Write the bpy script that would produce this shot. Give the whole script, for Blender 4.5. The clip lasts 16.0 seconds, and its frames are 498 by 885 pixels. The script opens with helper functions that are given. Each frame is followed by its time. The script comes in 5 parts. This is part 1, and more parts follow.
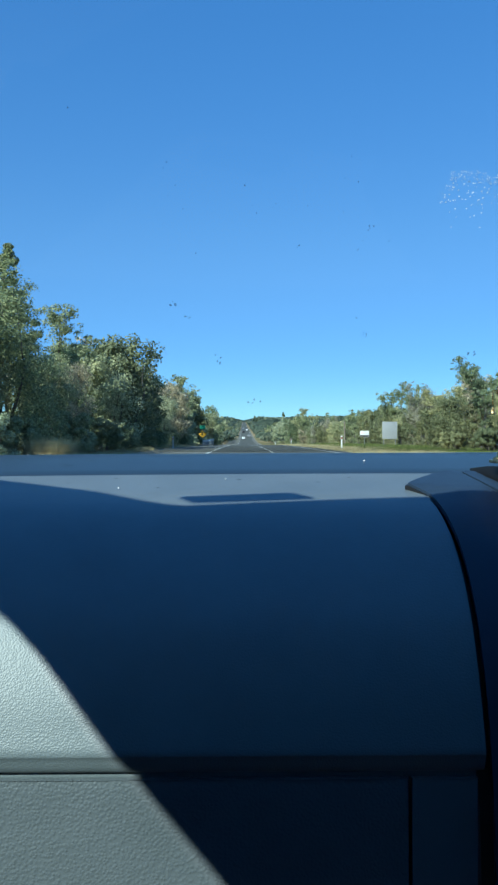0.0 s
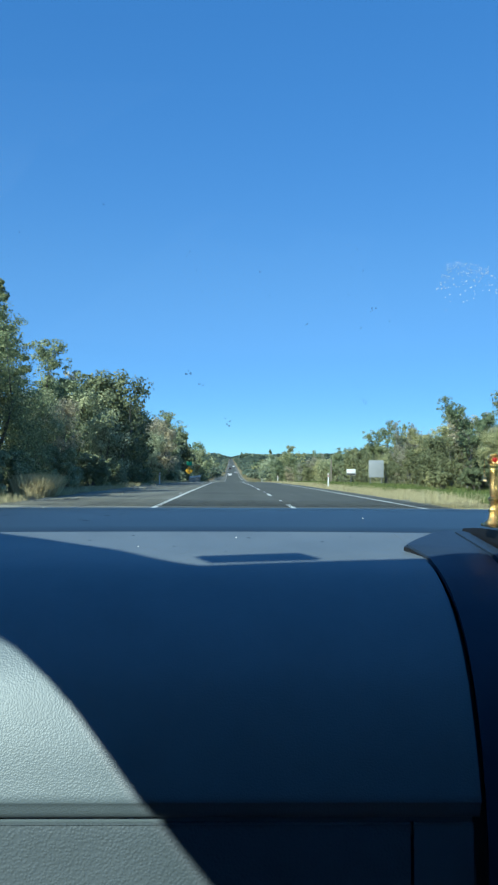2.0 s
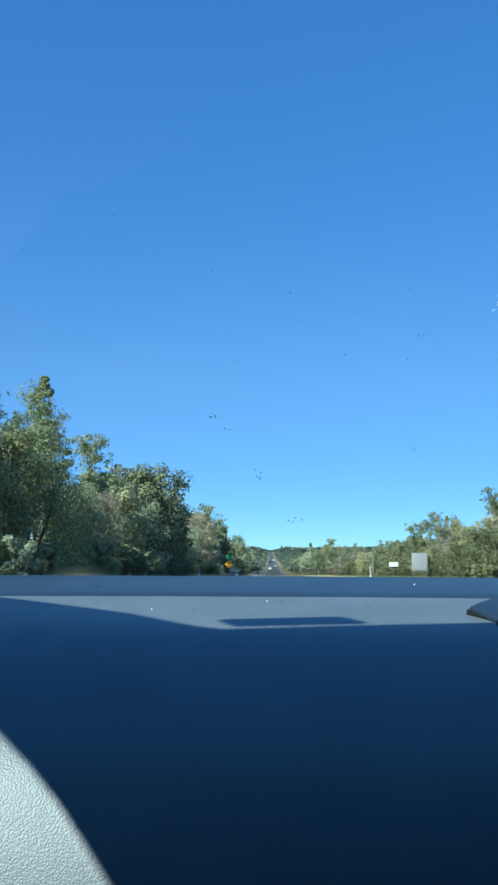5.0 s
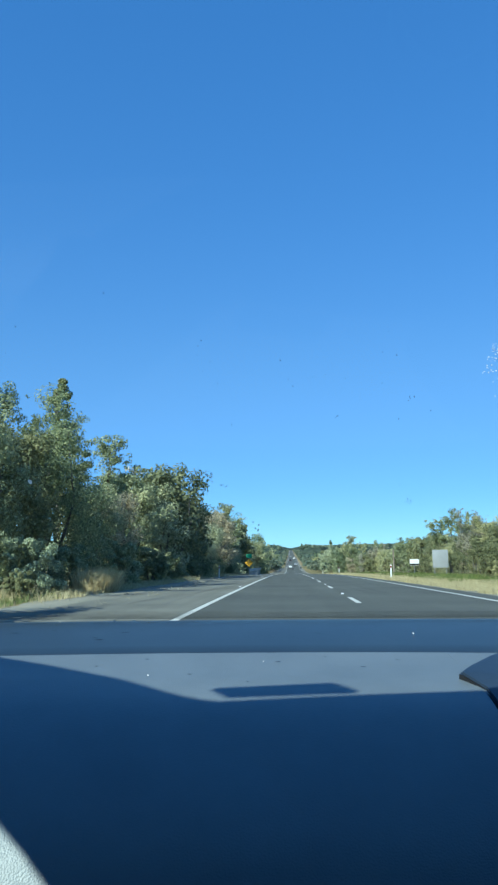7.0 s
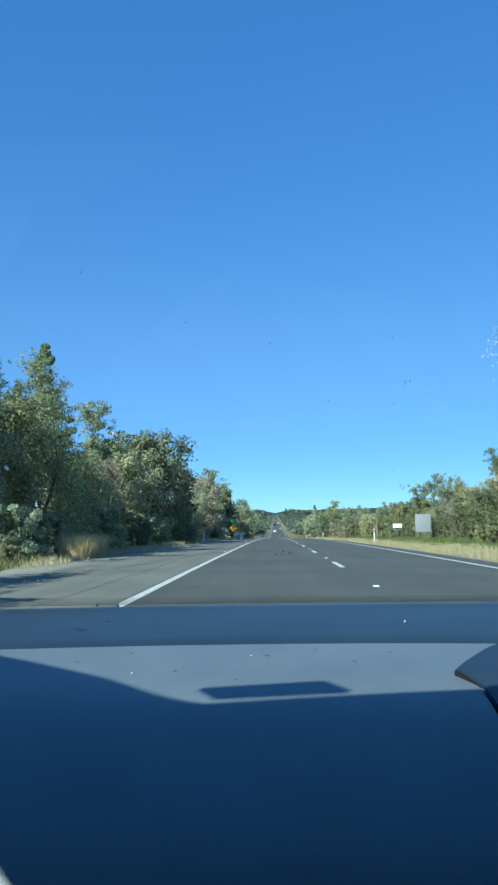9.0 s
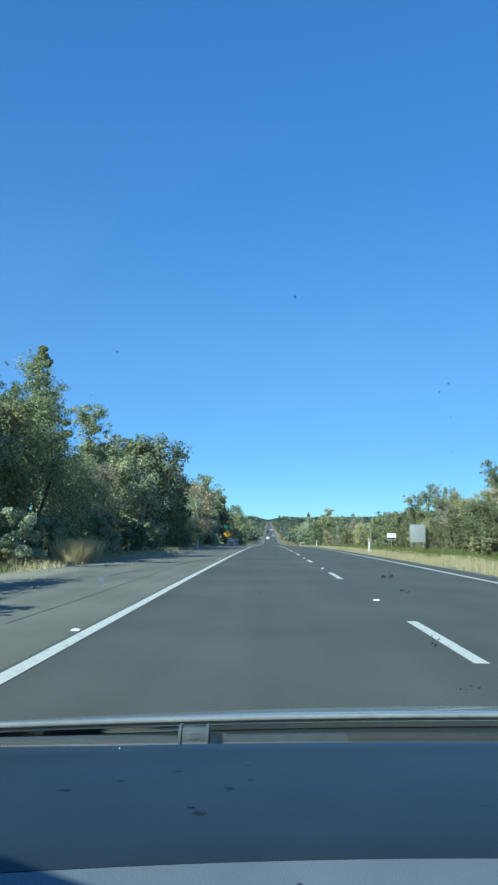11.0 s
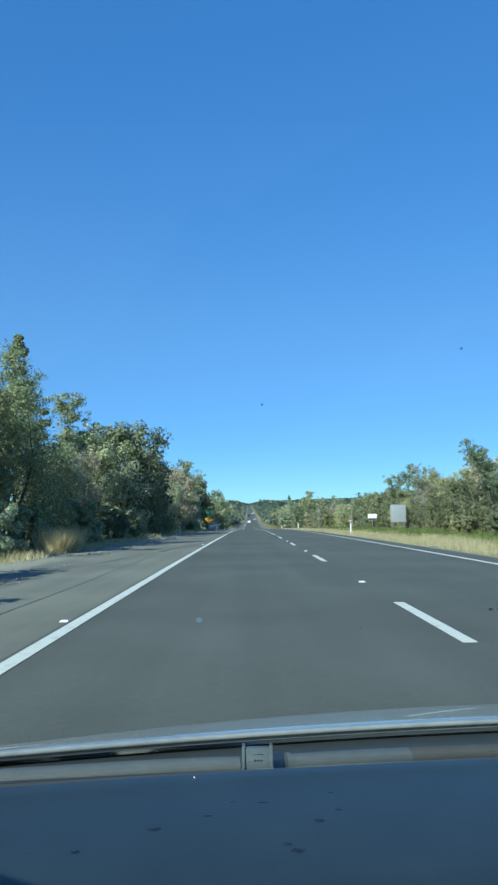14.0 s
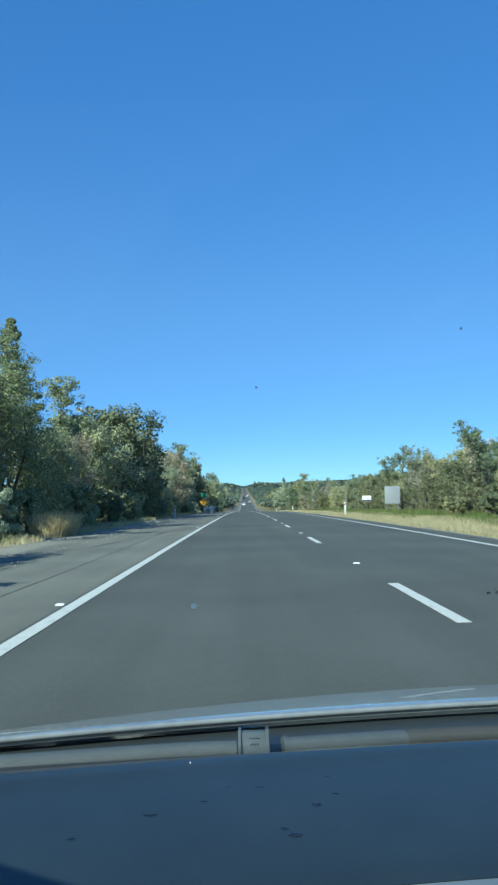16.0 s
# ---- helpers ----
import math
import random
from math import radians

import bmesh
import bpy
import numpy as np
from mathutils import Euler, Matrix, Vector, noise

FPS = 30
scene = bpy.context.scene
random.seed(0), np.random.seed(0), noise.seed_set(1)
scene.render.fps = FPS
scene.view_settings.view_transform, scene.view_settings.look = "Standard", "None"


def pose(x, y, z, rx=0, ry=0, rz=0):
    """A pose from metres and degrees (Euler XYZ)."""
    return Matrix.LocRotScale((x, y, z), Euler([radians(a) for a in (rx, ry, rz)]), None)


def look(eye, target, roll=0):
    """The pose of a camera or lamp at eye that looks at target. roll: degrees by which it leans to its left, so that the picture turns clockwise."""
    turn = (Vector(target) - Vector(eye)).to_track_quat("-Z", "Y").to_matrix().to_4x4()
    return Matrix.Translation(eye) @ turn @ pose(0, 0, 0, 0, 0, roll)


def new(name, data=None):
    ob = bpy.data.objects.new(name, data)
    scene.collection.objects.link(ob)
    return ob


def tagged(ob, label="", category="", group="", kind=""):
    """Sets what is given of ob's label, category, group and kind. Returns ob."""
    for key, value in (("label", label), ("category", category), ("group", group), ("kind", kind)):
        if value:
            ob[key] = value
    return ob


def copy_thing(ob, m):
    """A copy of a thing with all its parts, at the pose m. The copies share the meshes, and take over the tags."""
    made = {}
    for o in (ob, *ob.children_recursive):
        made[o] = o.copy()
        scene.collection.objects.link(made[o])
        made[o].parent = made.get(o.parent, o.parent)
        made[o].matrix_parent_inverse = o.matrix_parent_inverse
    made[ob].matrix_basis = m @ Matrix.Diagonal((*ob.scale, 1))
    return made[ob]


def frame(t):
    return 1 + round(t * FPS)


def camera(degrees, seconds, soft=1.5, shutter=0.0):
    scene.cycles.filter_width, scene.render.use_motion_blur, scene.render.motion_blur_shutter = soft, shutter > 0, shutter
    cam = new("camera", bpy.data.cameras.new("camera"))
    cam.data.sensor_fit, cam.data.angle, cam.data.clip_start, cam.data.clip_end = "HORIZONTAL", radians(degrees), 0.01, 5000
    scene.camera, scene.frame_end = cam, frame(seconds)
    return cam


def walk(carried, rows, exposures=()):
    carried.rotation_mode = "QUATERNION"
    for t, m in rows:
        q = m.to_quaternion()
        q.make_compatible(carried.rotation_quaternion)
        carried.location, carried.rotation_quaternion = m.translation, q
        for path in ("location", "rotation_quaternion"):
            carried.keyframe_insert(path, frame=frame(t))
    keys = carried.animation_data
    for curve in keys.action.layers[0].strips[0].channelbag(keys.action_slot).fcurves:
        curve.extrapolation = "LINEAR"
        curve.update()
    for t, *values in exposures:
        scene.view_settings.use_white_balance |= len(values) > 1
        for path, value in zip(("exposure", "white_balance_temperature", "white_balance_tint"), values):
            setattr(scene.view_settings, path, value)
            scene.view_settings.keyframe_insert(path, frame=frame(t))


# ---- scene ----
cam = camera(35.7, 16.0, 2.4)
PATH = [
    (0, (0.033, 0.147, 0.876), (0.047, 2.147, 0.858), -0.2),
    (0.5, (0.036, 0.124, 0.884), (0.067, 2.123, 0.859), -0.2),
    (1, (0.04, 0.117, 0.89), (0.136, 2.115, 0.915), 0.3),
    (1.5, (0.036, 0.111, 0.89), (0.127, 2.109, 0.947), 0.4),
    (2, (0.015, 0.105, 0.895), (0.063, 2.103, 0.972), 0.5),
    (2.5, (0.041, 0.105, 0.891), (0.027, 2.101, 1.012), -0.5),
    (3, (0.04, 0.115, 0.887), (0.015, 2.106, 1.075), -0.4),
    (3.2, (0.04, 0.134, 0.883), (-0.044, 2.121, 1.094), -1.2),
    (5.3, (0.021, 0.181, 0.868), (-0.038, 2.155, 1.185), 0.6),
    (5.5, (0.025, 0.177, 0.888), (-0.059, 2.155, 1.175), 0.3),
    (6, (0.038, 0.172, 0.903), (-0.055, 2.149, 1.188), -0.0),
    (6.5, (0.045, 0.173, 0.906), (-0.056, 2.147, 1.211), -0.5),
    (7, (0.039, 0.169, 0.909), (-0.064, 2.142, 1.22), -0.3),
    (7.5, (0.031, 0.164, 0.914), (-0.077, 2.138, 1.216), 0.3),
    (8, (0.036, 0.177, 0.924), (-0.075, 2.157, 1.178), 0.3),
    (8.5, (0.037, 0.202, 0.921), (-0.049, 2.189, 1.135), -0.1),
    (9, (0.036, 0.191, 0.926), (-0.028, 2.178, 1.148), -0.5),
    (9.5, (0.046, 0.209, 0.924), (-0.028, 2.193, 1.166), 0.1),
    (9.7, (0.046, 0.243, 0.927), (-0.029, 2.224, 1.196), 0.5),
    (11.8, (-0.133, 0.37, 1.016), (-0.155, 2.357, 1.239), -0.1),
    (12, (-0.133, 0.368, 1.016), (-0.142, 2.355, 1.245), -0.5),
    (12.5, (-0.128, 0.369, 1.015), (-0.129, 2.355, 1.247), -0.8),
    (13, (-0.131, 0.367, 1.015), (-0.131, 2.355, 1.238), -0.9),
    (13.5, (-0.131, 0.37, 1.015), (-0.117, 2.358, 1.226), -1.2),
    (14, (-0.13, 0.371, 1.016), (-0.127, 2.361, 1.213), -0.9),
    (14.5, (-0.132, 0.373, 1.015), (-0.128, 2.364, 1.204), -1.1),
    (15, (-0.131, 0.372, 1.016), (-0.132, 2.365, 1.190), -1.1),
    (15.5, (-0.13, 0.378, 1.016), (-0.124, 2.372, 1.173), -1.4),
    (16, (-0.13, 0.377, 1.017), (-0.113, 2.371, 1.169), -1.3),
]
walk(cam, [(t, look(eye, aim, lean)) for t, eye, aim, lean in PATH], [(0.0, 0.78, 5900, -8), (3.2, 0.8, 5900, -8), (5.3, 0.88, 5900, -8), (9.7, 0.88, 5900, -8), (11.8, 0.8, 5900, -8), (16.0, 0.8, 5900, -8)])

# ---- light ----
SUN_TO = Vector((-1.0, -1.5, 1.2)).normalized()
world = bpy.data.worlds.new("sky_world")
scene.world = world
world.use_nodes = True
wn = world.node_tree
wbg = wn.nodes["Background"]
wsky = wn.nodes.new("ShaderNodeTexSky")
wsky.sky_type = "NISHITA"
wsky.sun_disc = False
wsky.sun_elevation = math.asin(SUN_TO.z)
wsky.sun_rotation = math.atan2(SUN_TO.x, SUN_TO.y)
wsky.air_density, wsky.dust_density, wsky.ozone_density = 1.0, 0.0, 4.0
wsky.altitude = 1500
whue = wn.nodes.new("ShaderNodeHueSaturation")
whue.inputs["Saturation"].default_value = 1.85
whue.inputs["Hue"].default_value = 0.519
wgam = wn.nodes.new("ShaderNodeGamma")
wgam.inputs["Gamma"].default_value = 0.47
wn.links.new(wsky.outputs[0], wgam.inputs["Color"])
wn.links.new(wgam.outputs[0], whue.inputs["Color"])
wdir, wsep, wrng, wmix = wn.nodes.new("ShaderNodeTexCoord"), wn.nodes.new("ShaderNodeSeparateXYZ"), wn.nodes.new("ShaderNodeMapRange"), wn.nodes.new("ShaderNodeMix")
wmix.data_type, wmix.blend_type = "RGBA", "MULTIPLY"
wrng.inputs["From Min"].default_value, wrng.inputs["From Max"].default_value = 0.0, 0.3
wrng.inputs["To Min"].default_value, wrng.inputs["To Max"].default_value = 1.0, 0.0
wrng.interpolation_type = "SMOOTHERSTEP"
wmix.inputs[7].default_value = (0.53, 0.78, 1.06, 1)     # dry clear air: the sky stays blue down to the horizon
wn.links.new(wdir.outputs["Generated"], wsep.inputs[0])
wn.links.new(wsep.outputs["Z"], wrng.inputs[0])
wn.links.new(wrng.outputs[0], wmix.inputs[0])
wn.links.new(whue.outputs[0], wmix.inputs[6])
wn.links.new(wmix.outputs[2], wbg.inputs[0])
wbg.inputs[1].default_value = 0.228
sun_data = bpy.data.lights.new("sun", "SUN")
sun_data.energy, sun_data.angle, sun_data.color = 4.3, radians(0.3), (1.0, 0.97, 0.92)
sun_ob = new("sun", sun_data)
sun_ob.matrix_world = look((0, 0, 40), Vector((0, 0, 40)) - SUN_TO)


# ---- materials ----
def shader(name):
    m = bpy.data.materials.new(name)
    m.use_nodes = True
    return m, m.node_tree.nodes, m.node_tree.links, m.node_tree.nodes["Principled BSDF"]


def coords(n, l, scale=1.0, kind="Object"):
    tc = n.new("ShaderNodeTexCoord")
    mp = n.new("ShaderNodeMapping")
    s = scale if isinstance(scale, (tuple, list)) else (scale,) * 3
    mp.inputs["Scale"].default_value = s
    l.new(tc.outputs[kind], mp.inputs[0])
    return mp.outputs[0]


def noise_tex(n, l, vec, scale, detail=4.0, rough=0.55):
    t = n.new("ShaderNodeTexNoise")
    t.inputs["Scale"].default_value, t.inputs["Detail"].default_value, t.inputs["Roughness"].default_value = scale, detail, rough
    l.new(vec, t.inputs["Vector"])
    return t.outputs["Fac"]


def ramp(n, l, fac, stops):
    r = n.new("ShaderNodeValToRGB")
    e = r.color_ramp.elements
    while len(e) < len(stops):
        e.new(0.5)
    for el, (p, c) in zip(e, stops):
        el.position, el.color = p, (*c, 1) if len(c) == 3 else c
    l.new(fac, r.inputs[0])
    return r.outputs[0]


def bump(n, l, height, bsdf, strength=0.3, dist=0.01):
    b = n.new("ShaderNodeBump")
    b.inputs["Strength"].default_value, b.inputs["Distance"].default_value = strength, dist
    l.new(height, b.inputs["Height"])
    l.new(b.outputs[0], bsdf.inputs["Normal"])


def mixed(n, l, a, b, fac, blend="MIX"):
    m = n.new("ShaderNodeMix")
    m.data_type, m.blend_type = "RGBA", blend
    for sock, v in ((m.inputs[6], a), (m.inputs[7], b)):
        if isinstance(v, tuple):
            sock.default_value = (*v, 1)
        else:
            l.new(v, sock)
    if isinstance(fac, float):
        m.inputs[0].default_value = fac
    else:
        l.new(fac, m.inputs[0])
    return m.outputs[2]


def surface(name, lo, hi, scale=4.0, rough=0.6, metal=0.0, fine=60.0, relief=0.15, dist=0.004, spec=0.5):
    """A surface whose colour wanders between lo and hi at two scales, with a fine relief."""
    m, n, l, p = shader(name)
    v = coords(n, l)
    big, small = noise_tex(n, l, v, scale), noise_tex(n, l, v, fine, 3.0)
    c = ramp(n, l, big, [(0.3, lo), (0.7, hi)])
    c2 = ramp(n, l, small, [(0.25, (0.72, 0.72, 0.72)), (0.75, (1.0, 1.0, 1.0))])
    l.new(mixed(n, l, c, c2, 0.8, "MULTIPLY"), p.inputs["Base Color"])
    p.inputs["Roughness"].default_value, p.inputs["Metallic"].default_value = rough, metal
    p.inputs["Specular IOR Level"].default_value = spec
    if relief:
        bump(n, l, small, p, relief, dist)
    return m


def grained_plastic(name, lo, hi, rough=0.5, cell=420.0, strength=0.35, spec=0.5):
    """Moulded dashboard plastic with a leather-like grain."""
    m, n, l, p = shader(name)
    v = coords(n, l)
    cells = n.new("ShaderNodeTexVoronoi")
    cells.feature = "SMOOTH_F1"
    cells.inputs["Smoothness"].default_value = 0.5
    cells.inputs["Scale"].default_value = cell
    warp = n.new("ShaderNodeTexNoise")
    warp.inputs["Scale"].default_value = 160.0
    l.new(v, warp.inputs["Vector"])
    add = n.new("ShaderNodeVectorMath")
    add.operation = "MULTIPLY_ADD"
    l.new(warp.outputs["Color"], add.inputs[0])
    add.inputs[1].default_value = (0.0016, 0.0016, 0.0016)
    l.new(v, add.inputs[2])
    l.new(add.outputs[0], cells.inputs["Vector"])
    dust = noise_tex(n, l, v, 14.0, 6.0, 0.65)
    l.new(ramp(n, l, dust, [(0.3, lo), (0.75, hi)]), p.inputs["Base Color"])
    edge = ramp(n, l, cells.outputs["Distance"], [(0.05, (1, 1, 1)), (0.7, (0, 0, 0))])
    bump(n, l, edge, p, strength, 0.0006)
    p.inputs["Roughness"].default_value = rough
    p.inputs["Specular IOR Level"].default_value = spec
    return m


def asphalt(name, lo, hi):
    m, n, l, p = shader(name)
    v = coords(n, l)
    streak = noise_tex(n, l, coords(n, l, (1.6, 0.05, 1.0)), 1.0, 4.0)
    stones = n.new("ShaderNodeTexVoronoi")
    stones.inputs["Scale"].default_value = 70.0
    l.new(v, stones.inputs["Vector"])
    patch = noise_tex(n, l, v, 0.25, 5.0)
    c = ramp(n, l, streak, [(0.3, lo), (0.7, hi)])
    c = mixed(n, l, c, ramp(n, l, patch, [(0.35, (0.78, 0.78, 0.78)), (0.65, (1.08, 1.07, 1.05))]), 0.9, "MULTIPLY")
    c = mixed(n, l, c, ramp(n, l, stones.outputs["Color"], [(0.1, (0.7, 0.7, 0.7)), (0.9, (1.25, 1.24, 1.22))]), 0.4, "MULTIPLY")
    l.new(c, p.inputs["Base Color"])
    p.inputs["Roughness"].default_value = 0.85
    p.inputs["Specular IOR Level"].default_value = 0.2
    bump(n, l, stones.outputs["Distance"], p, 0.25, 0.004)
    return m


def road_paint(name):
    m, n, l, p = shader(name)
    v = coords(n, l)
    worn = noise_tex(n, l, v, 9.0, 6.0, 0.7)
    l.new(ramp(n, l, worn, [(0.3, (0.3, 0.3, 0.27)), (0.46, (0.58, 0.57, 0.49))]), p.inputs["Base Color"])
    p.inputs["Roughness"].default_value = 0.6
    bump(n, l, worn, p, 0.2, 0.003)
    return m


def ground_material():
    m, n, l, p = shader("verge_ground")
    v = coords(n, l)
    a, b, c = noise_tex(n, l, v, 0.05, 5.0), noise_tex(n, l, v, 0.6, 6.0), noise_tex(n, l, v, 7.0, 5.0)
    dry = ramp(n, l, b, [(0.25, (0.21, 0.15, 0.08)), (0.5, (0.36, 0.27, 0.14)), (0.8, (0.46, 0.37, 0.2))])
    green = ramp(n, l, b, [(0.25, (0.06, 0.08, 0.025)), (0.8, (0.17, 0.2, 0.07))])
    col = mixed(n, l, dry, green, ramp(n, l, a, [(0.5, (0, 0, 0)), (0.62, (1, 1, 1))]))
    col = mixed(n, l, col, ramp(n, l, c, [(0.2, (0.55, 0.55, 0.55)), (0.8, (1.1, 1.1, 1.1))]), 0.8, "MULTIPLY")
    l.new(col, p.inputs["Base Color"])
    p.inputs["Roughness"].default_value = 0.95
    p.inputs["Specular IOR Level"].default_value = 0.1
    bump(n, l, c, p, 0.6, 0.05)
    return m


def dirt_material():
    m, n, l, p = shader("verge_dirt")
    v = coords(n, l)
    a = noise_tex(n, l, coords(n, l, (1.0, 0.25, 1.0)), 0.7, 6.0)
    c = noise_tex(n, l, v, 12.0, 6.0, 0.7)
    col = ramp(n, l, a, [(0.3, (0.17, 0.155, 0.118)), (0.5, (0.25, 0.235, 0.175)), (0.72, (0.34, 0.31, 0.22))])
    col = mixed(n, l, col, ramp(n, l, c, [(0.25, (0.6, 0.6, 0.6)), (0.75, (1.1, 1.1, 1.1))]), 0.8, "MULTIPLY")
    l.new(col, p.inputs["Base Color"])
    p.inputs["Roughness"].default_value = 0.95
    bump(n, l, c, p, 0.6, 0.02)
    return m


def leaf_material(name, dark, light, tip, through_light=0.35):
    """Leaves: each leaf its own tone, each tree a little different."""
    m, n, l, p = shader(name)
    geo = n.new("ShaderNodeNewGeometry")
    info = n.new("ShaderNodeObjectInfo")
    c = ramp(n, l, geo.outputs["Random Per Island"], [(0.0, dark), (0.7, light), (1.0, tip)])
    tone = ramp(n, l, info.outputs["Random"], [(0.0, (0.85, 0.92, 0.88)), (0.5, (1.12, 1.12, 1.08)), (1.0, (1.38, 1.28, 1.1))])
    c = mixed(n, l, c, tone, 1.0, "MULTIPLY")
    l.new(c, p.inputs["Base Color"])
    p.inputs["Roughness"].default_value = 0.6
    p.inputs["Specular IOR Level"].default_value = 0.3
    tr = n.new("ShaderNodeBsdfTranslucent")
    l.new(c, tr.inputs[0])
    mx = n.new("ShaderNodeMixShader")
    mx.inputs[0].default_value = through_light
    l.new(p.outputs[0], mx.inputs[1])
    l.new(tr.outputs[0], mx.inputs[2])
    l.new(mx.outputs[0], n["Material Output"].inputs[0])
    return m


def glass_material():
    m, n, l, p = shader("windscreen_glass")
    n.remove(p)
    clear, gloss = n.new("ShaderNodeBsdfTransparent"), n.new("ShaderNodeBsdfGlossy")
    clear.inputs[0].default_value = (0.93, 0.96, 0.96, 1)
    gloss.inputs["Roughness"].default_value = 0.02
    fr = n.new("ShaderNodeFresnel")
    fr.inputs["IOR"].default_value = 1.3
    mx = n.new("ShaderNodeMixShader")
    l.new(fr.outputs[0], mx.inputs[0])
    l.new(clear.outputs[0], mx.inputs[1])
    l.new(gloss.outputs[0], mx.inputs[2])
    l.new(mx.outputs[0], n["Material Output"].inputs[0])
    return m


def side_glass(name, tint):
    m, n, l, p = shader(name)
    p.inputs["Base Color"].default_value = (0.02, 0.02, 0.02, 1)
    p.inputs["Roughness"].default_value = 0.03
    clear, mx = n.new("ShaderNodeBsdfTransparent"), n.new("ShaderNodeMixShader")
    clear.inputs[0].default_value = (*tint, 1)
    mx.inputs[0].default_value = 0.06
    l.new(clear.outputs[0], mx.inputs[1])
    l.new(p.outputs[0], mx.inputs[2])
    l.new(mx.outputs[0], n["Material Output"].inputs[0])
    return m


def plain(name, col, rough=0.5, metal=0.0, spec=0.5):
    d = tuple(c * 0.86 for c in col)
    return surface(name, d, col, 6.0, rough, metal, 80.0, 0.05, 0.001, spec)


def thin_film(name, col, cover, through_light):
    """A thin deposit on glass that covers part of it and lets light through."""
    m, n, l, p = shader(name)
    p.inputs["Base Color"].default_value = (*col, 1)
    tr, clear = n.new("ShaderNodeBsdfTranslucent"), n.new("ShaderNodeBsdfTransparent")
    tr.inputs[0].default_value = (*col, 1)
    a, b = n.new("ShaderNodeMixShader"), n.new("ShaderNodeMixShader")
    a.inputs[0].default_value = through_light
    patchy = ramp(n, l, noise_tex(n, l, coords(n, l), 220.0), [(0.3, (cover * 0.6,) * 3), (0.7, (min(1, cover * 1.3),) * 3)])
    l.new(patchy, b.inputs[0])
    l.new(p.outputs[0], a.inputs[1])
    l.new(tr.outputs[0], a.inputs[2])
    l.new(clear.outputs[0], b.inputs[1])
    l.new(a.outputs[0], b.inputs[2])
    l.new(b.outputs[0], n["Material Output"].inputs[0])
    return m


M_PAD = grained_plastic("dash_pad_plastic", (0.1, 0.122, 0.133), (0.132, 0.158, 0.171), 0.5, 1050.0, 0.2, 0.9)
M_DEFROST = grained_plastic("defroster_plastic", (0.0155, 0.0225, 0.0262), (0.0215, 0.031, 0.0352), 0.36, 700.0, 0.08, 0.55)
M_LID = grained_plastic("glovebox_plastic", (0.085, 0.101, 0.111), (0.118, 0.136, 0.15), 0.48, 640.0, 0.42)
M_TRIM = grained_plastic("trim_plastic", (0.017, 0.03, 0.051), (0.024, 0.04, 0.066), 0.52, 900.0, 0.1, 0.3)
M_BLACK = plain("black_plastic", (0.012, 0.012, 0.013), 0.45)
M_RUBBER = plain("rubber", (0.045, 0.042, 0.038), 0.8)
M_SEAL = plain("dusty_rubber_seal", (0.056, 0.056, 0.05), 0.75)
M_CLOTH = plain("headliner", (0.5, 0.46, 0.41), 0.95, 0.0, 0.1)
M_PAINT = plain("silver_car_paint", (0.35, 0.365, 0.345), 0.24, 0.25)
M_PAINT.node_tree.nodes["Principled BSDF"].inputs["Coat Weight"].default_value = 0.55
M_PAINT.node_tree.nodes["Principled BSDF"].inputs["Coat Roughness"].default_value = 0.04
M_COWL = plain("cowl_plastic", (0.04, 0.047, 0.046), 0.55)
M_JET = plain("pale_grey_plastic", (0.09, 0.105, 0.105), 0.5)
M_GREY = plain("light_grey_plastic", (0.088, 0.1, 0.1), 0.6)
M_GLASS = glass_material()
M_SIDEGLASS = side_glass("side_glass", (0.95, 0.98, 0.98))
# tint added to the unseen right window to cut sky fill on the dash
M_DIMGLASS = side_glass("dimming_side_glass", (0.3, 0.32, 0.32))
# pale residue and flecks, also the dots that imitate a reflection
M_PALE_DOTS = plain("pale_residue_and_reflection", (0.86, 0.86, 0.86), 0.8)
M_MARK = thin_film("dried_drop", (1.0, 0.88, 0.68), 0.62, 0.95)
M_BUG = thin_film("insect_speck", (0.03, 0.035, 0.05), 0.5, 0.0)
M_STEEL = plain("brushed_steel", (0.40, 0.40, 0.40), 0.36, 1.0)
M_GOLD = surface("gilt_metal", (0.5, 0.3, 0.085), (0.95, 0.69, 0.29), 260.0, 0.17, 1.0, 700.0, 0.9, 0.0012)
M_RED = plain("red_glass_stone", (0.3, 0.012, 0.012), 0.15)
M_SCUFF = thin_film("dark_smudge", (0.008, 0.012, 0.02), 0.6, 0.0)
M_PAPER = plain("pale_base_pad", (0.7, 0.66, 0.55), 0.7)
M_ROAD = asphalt("asphalt", (0.090, 0.093, 0.079), (0.112, 0.115, 0.098))
M_SHOULDER = asphalt("shoulder_asphalt", (0.148, 0.145, 0.117), (0.205, 0.198, 0.158))
M_LINE = road_paint("road_line_paint")
M_GROUND = ground_material()
M_DIRT = dirt_material()
M_BARK = surface("bark", (0.07, 0.06, 0.05), (0.2, 0.175, 0.15), 2.5, 0.9, 0.0, 22.0, 0.7, 0.03)
M_LEAF_OLIVE = leaf_material("olive_leaves", (0.17, 0.19, 0.105), (0.325, 0.338, 0.182), (0.52, 0.5, 0.29))
M_LEAF_DARK = leaf_material("dark_green_leaves", (0.1, 0.132, 0.076), (0.195, 0.235, 0.125), (0.35, 0.37, 0.2))
M_LEAF_SILVER = leaf_material("silver_leaves", (0.226, 0.252, 0.157), (0.414, 0.435, 0.279), (0.620, 0.620, 0.428))
